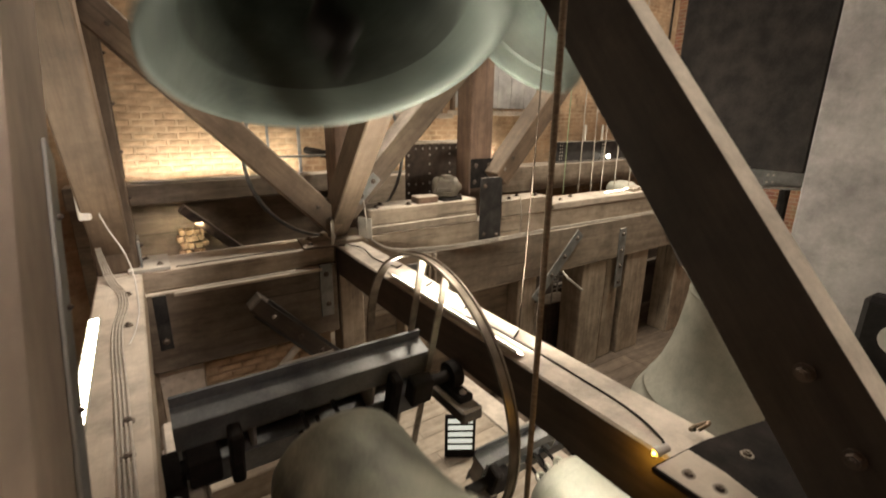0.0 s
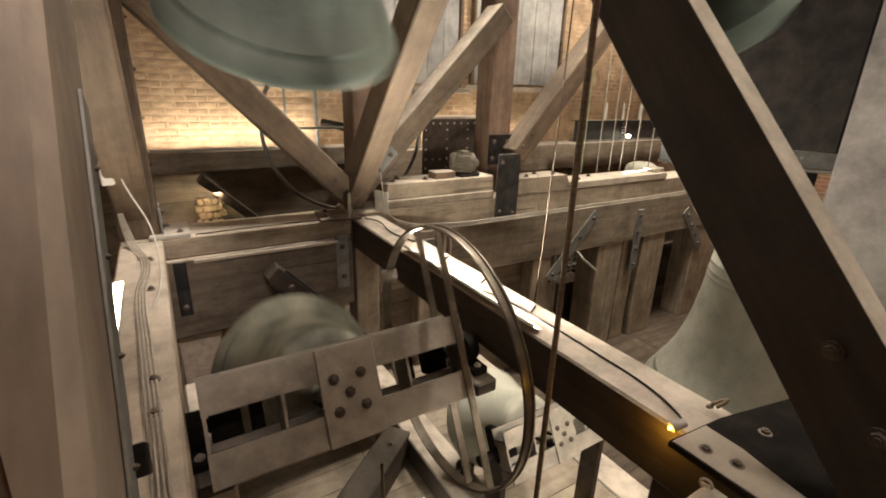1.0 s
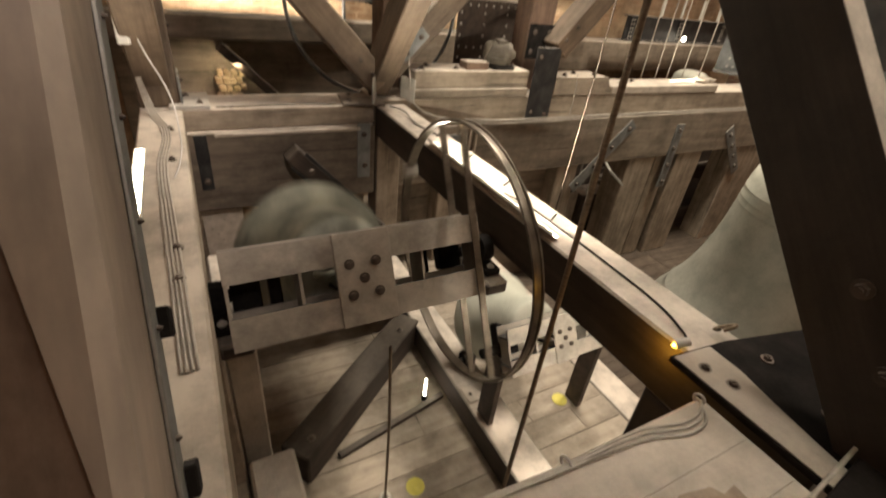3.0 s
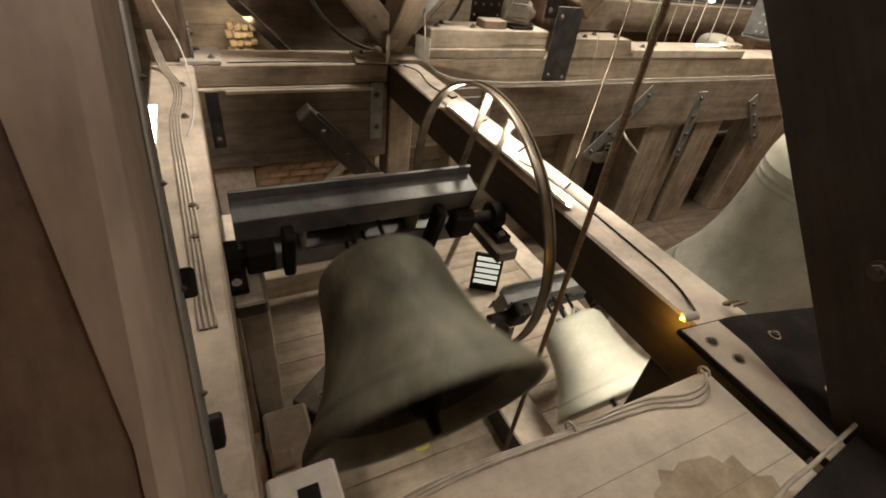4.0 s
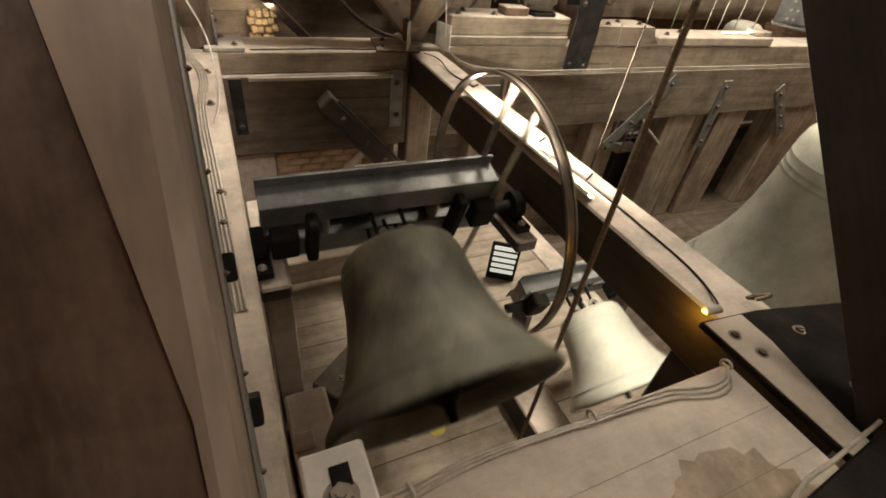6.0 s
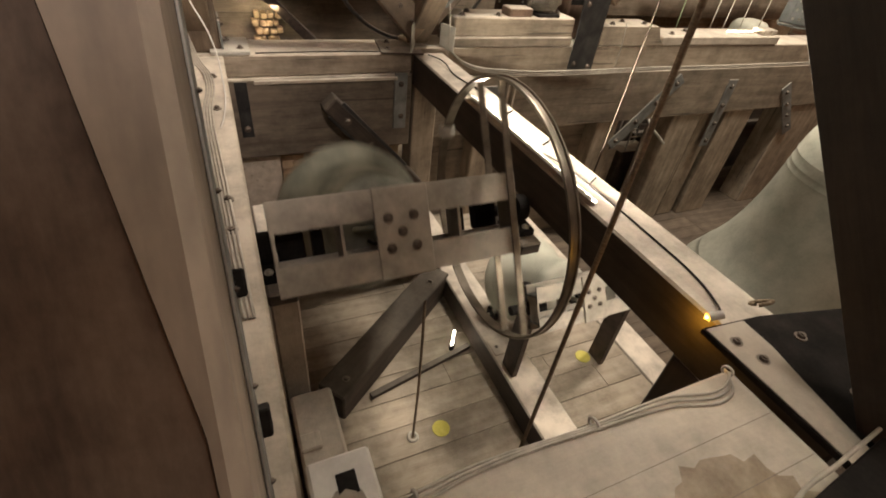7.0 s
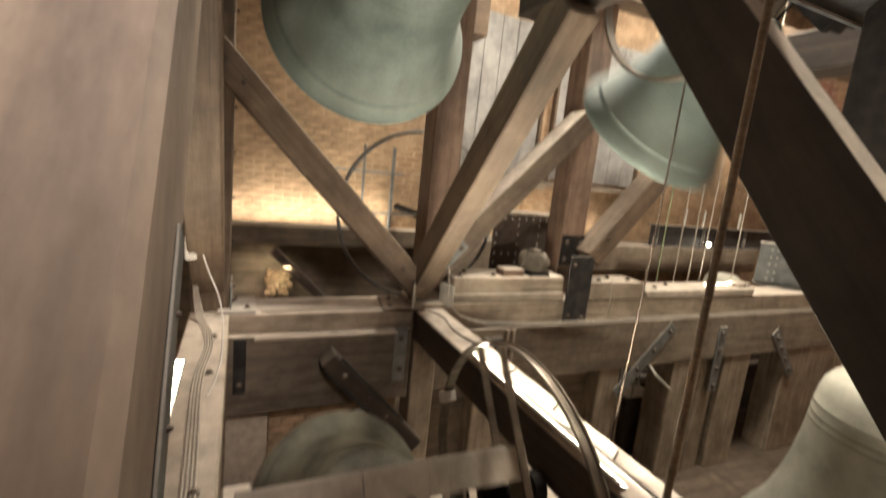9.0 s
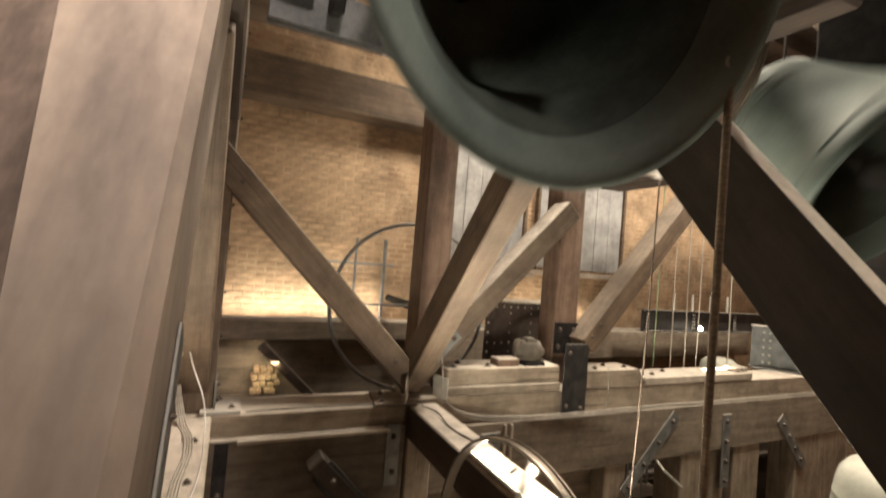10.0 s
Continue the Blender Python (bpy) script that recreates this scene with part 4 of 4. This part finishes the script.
box(bm, (0.07, -0.055, -0.085), (0.078, 0.055, 0.085), 0.003)
part("lid", bm, PLASTER, jb)
for k in range(3):
    tube("cable", [(-0.24, 3.90, 2.72), (-0.20 + 0.03 * k, 3.86, 2.9 + 0.05 * k), (-0.26, 3.90, 3.1), (-0.30, 4.0, 3.3)], 0.004, PLASTER, "thin white wire above the junction box", "cable", group="box wires")

# ---- ropes ----
rope = tube("bell_rope", [(1.344, 1.058, 4.02), (1.344, 1.058, 2.4), (1.345, 1.06, 0.0)], 0.0125, ROPE, "thick twisted bell rope hanging through the pit", "rope")
arm = thing("rope_guide", pose(1.344, 1.058, 4.02), "small steel rope guide on an arm from the brace", "pulley")
bm = bmesh.new()
torus(bm, 0.02, 0.006, 24, 8, pose(0, 0, 0.015, 90, 0, 0))
part("eye", bm, PALE_STEEL, arm, smooth=True)
bm = bmesh.new()
rod(bm, (0.02, 0.02, 0.03), (0.34, 0.36, 0.10), 0.014)
part("arm", bm, DARK_STEEL, arm)
pull_rope = tube("bell_rope", [(0.0, 0.0, -1.55), (0.005, 0.02, -0.6), (0.0, 0.05, 0.0)], 0.009, ROPE, "thin bell rope running through a floor ring", "rope")
pull_rope.location = (0.82, 1.59, 1.0)
bm = bmesh.new()
torus(bm, 0.032, 0.014, 28, 8, pose(0.82, 1.59, 0.008))
tagged(part("floor_ring", bm, PALE_STEEL, smooth=True), "steel rope ring set in the floor", "ring")
tube("bell_rope", [(2.3, 2.09, 4.2), (2.3, 2.12, 2.8), (2.3, 2.17, 1.6)], 0.005, DARK_ROPE, "thin slack bell rope beside the beam", "rope")
for k, x in enumerate((5.55, 5.85, 6.1, 6.45, 6.75, 7.1)):
    tube("wire", [(x, 4.75, 7.5), (x + 0.05 * (k % 3), 4.75, 1.76)], 0.008, CABLE if k else YELLOW_TAPE, "thin pale trace wire hanging in the chamber", "wire", group="trace wires")

# ---- floor details ----
for x, y in ((1.05, 1.585), (2.57, 1.80)):
    bm = bmesh.new()
    rod(bm, (x, y, 0.0), (x, y, 0.006), 0.068, seg=32)
    tagged(part("floor_disc", bm, YELLOW), "round yellow disc set on the plank floor", "disc", "floor discs")
bm = bmesh.new()
box(bm, (0.02, 1.25, 0.0), (0.30, 1.95, 0.42), 0.02)
tagged(part("crate", bm, PALE_WOOD), "worn pale timber box on the floor", "box")
bm = bmesh.new()
box(bm, (0.03, 1.5, 0.42), (0.16, 1.62, 0.46), 0.01)
tagged(part("wood_block", bm, PALE_WOOD), "small pale wood offcut on the box", "block")

# ---- far side: wheel, motor, riveted plate, girders ----
far_wheel = thing("flywheel", pose(2.05, 5.30, 2.80), "thin grey steel rope wheel by the brick wall", "wheel")
bm = bmesh.new()
torus(bm, 0.98, 0.022, 96, 10, pose(0, 0, 0, 90, 0, 0))
part("rim", bm, STEEL, far_wheel, smooth=True)
for k in range(2):
    bm = bmesh.new()
    a = math.radians(90 * k)
    rod(bm, (-0.96 * math.cos(a), 0, -0.96 * math.sin(a)), (0.96 * math.cos(a), 0, 0.96 * math.sin(a)), 0.014)
    part("spoke", bm, STEEL, far_wheel)
bm = bmesh.new()
rod(bm, (0, -0.08, 0), (0, 0.9, 0), 0.05)
part("hub", bm, DARK_STEEL, far_wheel)

motor = thing("electric_motor", pose(3.02, 4.38, 2.31), "dusty electric motor bolted on the packing timber", "motor")
bm = bmesh.new()
lathe(bm, [(0, -0.17), (0.06, -0.17), (0.10, -0.155), (0.115, -0.12), (0.115, 0.10), (0.10, 0.13), (0.05, 0.15), (0.03, 0.18), (0, 0.18)], 32, pose(0.10, 0, 0.15, 90, 0, 58))
part("housing", bm, MOTOR, motor, smooth=True)
for k in range(18):
    a = 2 * math.pi * k / 18
    bm = bmesh.new()
    box(bm, (0.112, -0.004, -0.10), (0.128, 0.004, 0.09), 0.0, pose(0.10, 0, 0.15, 90, 0, 58) @ pose(0, 0, 0, 0, 0, math.degrees(a)))
    part("fin", bm, MOTOR, motor)
bm = bmesh.new()
box(bm, (-0.02, -0.14, 0.0), (0.24, 0.14, 0.035), 0.006)
part("foot", bm, DARK_STEEL, motor)
bm = bmesh.new()
box(bm, (0.04, -0.06, 0.24), (0.14, 0.04, 0.29), 0.008)
part("terminal_box", bm, MOTOR, motor)
bm = bmesh.new()
rod(bm, (-0.10, -0.02, 0.05), (-0.01, -0.03, 0.26), 0.018)
part("lever", bm, MOTOR, motor)
bm = bmesh.new()
box(bm, (2.66, 4.25, 2.311), (2.93, 4.42, 2.39), 0.008)
tagged(part("wood_block", bm, RED_Z), "small brown wooden block beside the motor", "block")

rp = thing("riveted_plate", pose(3.40, 5.05, 2.42), "dark riveted steel plate girder behind the motor", "girder")
bm = bmesh.new()
box(bm, (-0.46, -0.01, -0.7), (0.46, 0.01, 0.50), 0.003)
part("web", bm, RUST, rp)
bm = bmesh.new()
box(bm, (-0.5, -0.10, 0.50), (0.5, 0.16, 0.53), 0.004)
part("flange", bm, PALE_WOOD, rp, "dust-covered top flange")
for i in range(9):
    for j in (0, 3, 6):
        bm = bmesh.new()
        bmesh.ops.create_icosphere(bm, subdivisions=1, radius=0.016, matrix=Matrix.Translation((-0.42 + 0.105 * i, -0.012, 0.44 - 0.15 * j)))
        part("rivet", bm, PALE_STEEL, rp)
for i in (0, 3, 6, 8):
    for j in range(6):
        bm = bmesh.new()
        bmesh.ops.create_icosphere(bm, subdivisions=1, radius=0.016, matrix=Matrix.Translation((-0.42 + 0.105 * i, -0.012, 0.36 - 0.12 * j)))
        part("rivet", bm, PALE_STEEL, rp)
bm = bmesh.new()
box(bm, (2.3, 5.06, 1.0), (4.6, 5.30, 1.72), 0.01)
tagged(part("beam", bm, TIMBER_X), "oak beam under the riveted girder", "beam")


def girder(at, turn, length, depth, label, rows=3, skin=None):
    g = thing("steel_girder", pose(*at, 0, 0, turn), label, "girder")
    bm = bmesh.new()
    q, f, th = depth / 2, 0.09, 0.016
    prism(bm, [(-f, -q), (f, -q), (f, -q + th), (0.008, -q + th), (0.008, q - th), (f, q - th), (f, q), (-f, q), (-f, q - th), (-0.008, q - th), (-0.008, -q + th), (-f, -q + th)], 0, length)
    part("web", bm, skin or STEEL, g)
    for k in range(rows):
        x = 0.12 + k * (length - 0.24) / max(1, rows - 1)
        bm = bmesh.new()
        box(bm, (x - 0.05, -0.02, -q + th), (x + 0.05, -0.0085, q - th), 0.002)
        part("stiffener", bm, skin or STEEL, g)
        for s in (-0.025, 0.025):
            for j in range(5):
                bm = bmesh.new()
                bmesh.ops.create_icosphere(bm, subdivisions=1, radius=0.013, matrix=Matrix.Translation((x + s, -0.022, -q + 0.06 + j * (depth - 0.12) / 4)))
                part("rivet", bm, PALE_STEEL, g)
    return g


girder((4.64, 2.90, 2.80), -52, 1.9, 0.40, "riveted grey steel girder above the large bell", 4)
tube("hanger_rod", [(4.80, 2.85, 2.97), (4.80, 2.85, 7.4)], 0.012, DARK_STEEL, "thin steel rod holding the girder", "rod")
tube("hanger_rod", [(5.6, 1.70, 2.97), (5.6, 1.70, 7.4)], 0.012, DARK_STEEL, "thin steel rod holding the girder", "rod")
girder((5.95, 5.35, 2.70), 0, 4.55, 0.34, "dark steel girder along the far side", 5, PLATE_BLACK)
for k in range(4):
    bm = bmesh.new()
    rod(bm, (6.6 + 0.45 * k, 5.30, 2.88), (6.6 + 0.45 * k, 5.30, 3.15), 0.02)
    tagged(part("steel_rod", bm, PALE_STEEL), "upright steel rod on the far girder", "rod", "girder rods")
far_lamp = thing("wall_lamp", pose(7.2, 5.24, 2.60), "small round lamp on the far girder", "lamp")
bm = bmesh.new()
bmesh.ops.create_uvsphere(bm, u_segments=16, v_segments=10, radius=0.035)
part("bulb", bm, LED, far_lamp)
bm = bmesh.new()
rod(bm, (0, 0.02, 0), (0, 0.10, 0.02), 0.03)
part("holder", bm, DARK_STEEL, far_lamp)
bm = bmesh.new()
lathe(bm, [(0.0, 0.42), (0.10, 0.415), (0.2, 0.39), (0.26, 0.33), (0.28, 0.2), (0.32, 0.05), (0.36, 0.0), (0.34, 0.0), (0.0, 0.02)], 40, pose(7.3, 4.95, 1.77))
tagged(part("small_bell", bm, BRONZE_PALE, smooth=True), "small dusty bell standing behind the cross beam", "bell")

# ---- wall furniture ----
timber("wall_rail", (-0.6, 6.14, 2.38), (2.6, 6.14, 2.38), 0.30, 0.24, TIMBER_MID, "long oak wall rail with dusty top", "beam")
timber("wall_rail", (2.6, 6.05, 2.22), (9.5, 6.05, 2.22), 0.46, 0.44, TIMBER_X, "heavy oak wall rail with dusty top", "beam")
timber("wall_rail", (-0.6, 6.10, 5.40), (3.0, 6.10, 5.40), 0.40, 0.50, BROWN_X, "brown oak beam high on the brick wall", "beam")
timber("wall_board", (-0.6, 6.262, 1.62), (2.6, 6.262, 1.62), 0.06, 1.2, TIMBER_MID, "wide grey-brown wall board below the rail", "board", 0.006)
timber("knee", (0.45, 5.95, 2.2), (1.15, 5.95, 1.5), 0.10, 0.18, RUST, "dark steel splice plate by the wall", "plate", 0.006, up=(0, 1, 0))
for x, w in ((1.95, 0.04), (1.55, 0.03)):
    timber("pipe", (x, 6.2, 2.5), (x, 6.2, 3.6), w, w, STEEL, "thin grey conduit up the brick wall", "pipe", 0.006, up=(0, 1, 0))
timber("pipe", (0.9, 6.2, 3.25), (2.1, 6.2, 3.25), 0.03, 0.03, STEEL, "thin grey conduit across the brick wall", "pipe", 0.006)
for x0, x1, z0, z1 in ((2.6, 4.2, 3.35, 5.6), (4.5, 6.3, 3.40, 5.6)):
    sh = thing("shutter", pose(0, 6.26, 0), "pale grey boarded shutter in the wall", "shutter")
    n = 6
    for k in range(n):
        bm = bmesh.new()
        w = (x1 - x0) / n
        box(bm, (x0 + k * w + 0.004, -0.03 + 0.004 * (k % 2), z0), (x0 + (k + 1) * w - 0.004, 0.03, z1), 0.005)
        part("board", bm, SHUTTER_GREY, sh)
    for x in (x0 - 0.05, x1 + 0.01):
        bm = bmesh.new()
        box(bm, (x, -0.06, z0 - 0.04), (x + 0.05, 0.03, z1), 0.005)
        part("jamb", bm, BROWN_X, sh)
    bm = bmesh.new()
    box(bm, (x0 - 0.1, -0.30, z0 - 0.12), (x1 + 0.1, 0.03, z0 - 0.045), 0.01)
    part("sill", bm, PALE_WOOD, sh, "pale dusty sill")
# rough lit stonework in a wall niche
niche = thing("stone_niche", pose(0.50, 6.16, 1.72), "lit rough stone patch below the wall rail", "stonework")
rnd = random.Random(4)
for j in range(4):
    for i in range(4):
        bm = bmesh.new()
        w, h = 0.075 * rnd.uniform(0.8, 1.05), 0.075 * rnd.uniform(0.75, 1.05)
        x, z = -0.13 + 0.08 * i + 0.03 * (j % 2), -0.14 + 0.085 * j
        box(bm, (x, -0.05 - rnd.uniform(0, 0.03), z), (x + w, 0.1, z + h), 0.012, pose(0, 0, 0, 0, rnd.uniform(-5, 5), 0))
        part("stone", bm, MORTAR, niche)
# unseen area light added to make the stones look lit
area("niche_fill", (0.50, 5.85, 2.02), (0.5, 6.2, 1.65), 0.3, 0.05, 3.0, (1.0, 0.8, 0.5))
# right-hand grey board beside the near brace
bm = bmesh.new()
box(bm, (3.44, -1.5, 2.002), (3.50, 1.0, 7.6), 0.01)
tagged(part("partition", bm, GREY_BOARD), "tall pale grey board partition hung from the ceiling", "partition")
bm = bmesh.new()
box(bm, (2.36, 0.10, 2.30), (2.46, 0.36, 2.62), 0.02)
cb = tagged(part("control_box", bm, DARK_STEEL), "black control box with pale dial beside the brace", "box")
bm = bmesh.new()
rod(bm, (2.358, 0.23, 2.48), (2.350, 0.23, 2.48), 0.06, seg=24)
part("dial", bm, PALE_STEEL, cb)
timber("post", (2.44, 0.23, 2.045), (2.44, 0.23, 2.31), 0.06, 0.06, DARK_STEEL, "short black steel stand", "stand", 0.004, up=(0, 1, 0))
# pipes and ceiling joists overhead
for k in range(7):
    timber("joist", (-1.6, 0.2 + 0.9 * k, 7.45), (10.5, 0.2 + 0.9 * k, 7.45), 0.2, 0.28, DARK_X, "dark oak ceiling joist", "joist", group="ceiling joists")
for y, z in ((1.3, 5.9), (2.6, 6.2)):
    tube("pipe", [(3.0, y, z), (6.0, y + 0.4, z), (9.0, y + 1.0, z + 0.2)], 0.03, PALE_STEEL, "pale steel conduit under the ceiling", "pipe")
work_lamp = thing("work_lamp", pose(2.45, 3.7, 5.3), "bright white work lamp in the upper frame", "lamp")
bm = bmesh.new()
box(bm, (-0.16, -0.03, -0.06), (0.16, 0.05, 0.08), 0.01)
part("case", bm, DARK_STEEL, work_lamp)
bm = bmesh.new()
box(bm, (-0.14, -0.036, -0.04), (0.14, -0.0305, 0.06), 0.001)
part("glass", bm, LED, work_lamp)
bm = bmesh.new()
rod(bm, (0, 0.05, 0), (0, 0.70, 0.20), 0.02)
part("arm", bm, DARK_STEEL, work_lamp)

# ---- low brick wall and board behind the pit ----
low = thing("low_brick_wall", pose(0.0, 4.36, 0.0), "low orange brick wall below the panel beam", "wall")
brick_me = []
for k in range(6):
    bm = bmesh.new()
    box(bm, (-0.105, -0.05, -0.03), (0.105, 0.05, 0.03), 0.006 + 0.001 * k)
    me = bpy.data.meshes.new("brick")
    bm.to_mesh(me)
    bm.free()
    me.materials.append(BRICK)
    brick_me.append(me)
bm = bmesh.new()
box(bm, (0.36, 0.0, 0.0), (1.60, 0.1, 1.085))
part("mortar_bed", bm, MORTAR, low)
for j in range(14):
    for i in range(5):
        ob = new("brick", brick_me[(i * 5 + j) % 6])
        ob.parent = low
        ob.matrix_basis = pose(0.47 + 0.22 * i + 0.10 * (j % 2), 0.03 + 0.006 * rnd.random(), 0.05 + 0.075 * j, 0, rnd.uniform(-1, 1), 0)
bm = bmesh.new()
box(bm, (-0.02, 4.30, 0.0), (0.345, 4.36, 1.02), 0.008)
tagged(part("board", bm, PALE_WOOD), "pale upright board under the panel beam", "board")
tube("pipe", [(0.42, 3.92, 0.42), (0.752, 3.93, 0.757), (1.126, 3.94, 1.12)], 0.035, CABLE, "pale plastic pipe leaning behind the bell", "pipe")

# ---- floor planks and wall bricks ----
def plank_mesh(x0, x1, trim, material):
    bm = bmesh.new()
    box(bm, (x0, -0.1185 + trim, -0.03), (x1, 0.1185 - trim, 0.0), 0.002)
    me = bpy.data.meshes.new("floor_plank")
    bm.to_mesh(me)
    bm.free()
    me.materials.append(material)
    return me


plank_rows = [[plank_mesh(x0, x1, 0.0006 * k, PLANK) for x0, x1 in ends] for k, ends in enumerate((
    ((-1.59, 2.20), (2.204, 2.99)), ((-1.59, -0.50), (-0.496, 2.99)), ((-1.59, 2.60), (2.604, 2.99)), ((-1.59, 1.30), (1.304, 2.99))))]
pit_row = [plank_mesh(x0, x1, 0.0, PIT_PLANK) for x0, x1 in ((3.01, 6.70), (6.704, 10.49))]
for j in range(27):
    for me in plank_rows[(0, 1, 2, 0, 3)[j % 5]]:
        ob = new("floor_plank", me)
        ob.parent = floor
        ob.matrix_basis = pose(0, -0.10 + 0.24 * j, -0.001 - 0.003 * rnd.random())
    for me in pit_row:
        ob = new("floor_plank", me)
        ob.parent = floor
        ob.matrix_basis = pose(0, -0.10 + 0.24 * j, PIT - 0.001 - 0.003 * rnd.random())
wall_me = []
for k in range(8):
    bm = bmesh.new()
    box(bm, (-0.107, -0.02, -0.032), (0.107, 0.02, 0.032), 0.005 + 0.0012 * k)
    me = bpy.data.meshes.new("brick")
    bm.to_mesh(me)
    bm.free()
    me.materials.append(BRICK)
    wall_me.append(me)


def brick_spot(i, j):
    return -1.5 + 0.228 * i + (0.114 if j % 2 else 0.0), 0.04 + 0.076 * j


verts, faces = [], []
count = 0
for j in range(98):
    for i in range(52):
        x, z = brick_spot(i, j)
        if -0.15 < x < 1.9 and 2.55 < z < 5.1 and count < 300:
            count += 1
            ob = new("brick", wall_me[rnd.randrange(8)])
            ob.parent = wall_north
            ob.matrix_basis = pose(x, Y1 + 0.0145 + 0.003 * rnd.random(), z, 0, rnd.uniform(-0.8, 0.8), 0)
        elif z > 1.2:
            w, h, dpt = 0.105 - 0.006 * rnd.random(), 0.032 - 0.003 * rnd.random(), 0.003 + 0.003 * rnd.random()
            n = len(verts)
            verts += [(x - w, Y1 + 0.02, z - h), (x + w, Y1 + 0.02, z - h), (x + w, Y1 + 0.02, z + h), (x - w, Y1 + 0.02, z + h)]
            verts += [(x - w + 0.006, Y1 - dpt, z - h + 0.006), (x + w - 0.006, Y1 - dpt, z - h + 0.006), (x + w - 0.006, Y1 - dpt, z + h - 0.006), (x - w + 0.006, Y1 - dpt, z + h - 0.006)]
            faces += [(n + 4, n + 5, n + 6, n + 7), (n, n + 1, n + 5, n + 4), (n + 1, n + 2, n + 6, n + 5), (n + 2, n + 3, n + 7, n + 6), (n + 3, n, n + 4, n + 7)]
me = bpy.data.meshes.new("brickwork")
me.from_pydata(verts, [], faces)
me.materials.append(BRICK_REST)
rest = new("brickwork", me)
rest.parent = wall_north
tagged(rest, "courses of old orange brick", kind="stuff")

tube("cord", [(1.02, -0.06, 2.022), (1.176, 0.035, 2.09), (1.41, 0.062, 2.10), (1.66, 0.085, 2.10), (1.95, 0.115, 2.12), (2.35, 0.16, 2.10), (2.44, 0.2, 2.05)], 0.0065, CABLE, "pale cord lying over the foot plate", "cord")

# added black sheet that hides lit brick and keeps this gap dark
bm = bmesh.new()
box(bm, (3.45, 1.004, 2.95), (3.50, 1.90, 7.6), 0.01)
tagged(part("partition", bm, DARK_STEEL), "black sheet added to darken the gap beside the brace", "partition")
louvre = thing("louvre_light", pose(2.36, 2.95, 0.0, 0, 0, -32), "small lit slatted panel low behind the beam", "lamp")
bm = bmesh.new()
box(bm, (-0.15, 0.0, 0.0), (0.15, 0.03, 0.48), 0.006)
part("frame", bm, DARK_STEEL, louvre)
for k in range(5):
    bm = bmesh.new()
    box(bm, (-0.12, -0.012, 0.10 + 0.075 * k), (0.12, -0.001, 0.145 + 0.075 * k), 0.003)
    part("slat", bm, PANEL_GLOW, louvre)


# ---- motion of the bells ----
def swing(t, away, period, amp, lean=0.0):
    """Degrees; plus swings the mouth away along y; lingers at the ends of the swing."""
    a = 2 * math.pi * (t - away) / period
    return amp * (math.cos(a) - 0.05 * math.cos(3 * a)) + lean


def motions():
    for ob, at, away, period, amp, lean in (
        (bell_a, (0.72, 1.98, 1.70), 1.14, 2.02, 77, -5),
        (bell_b, (2.15, 1.75, 0.98), 1.14, 2.02, 75, -5),
        (bell_c, (0.78, 2.10, 4.54), 0.62, 2.10, 78, 0),
        (bell_d, (2.93, 2.10, 4.60), 0.28, 2.10, 72, 0),
    ):
        walk(ob, [(k / 10, pose(*at, swing(k / 10, away, period, amp, lean), 0, 0)) for k in range(101)])
    rows = []
    for k in range(101):
        u = min(1.0, max(0.0, (swing(k / 10, 1.14, 2.02, 77, -5) + 15) / 60))
        rows.append((k / 10, pose(0.82, 1.59, 0.42 + 0.98 * u)))
    walk(pull_rope, rows)


motions()
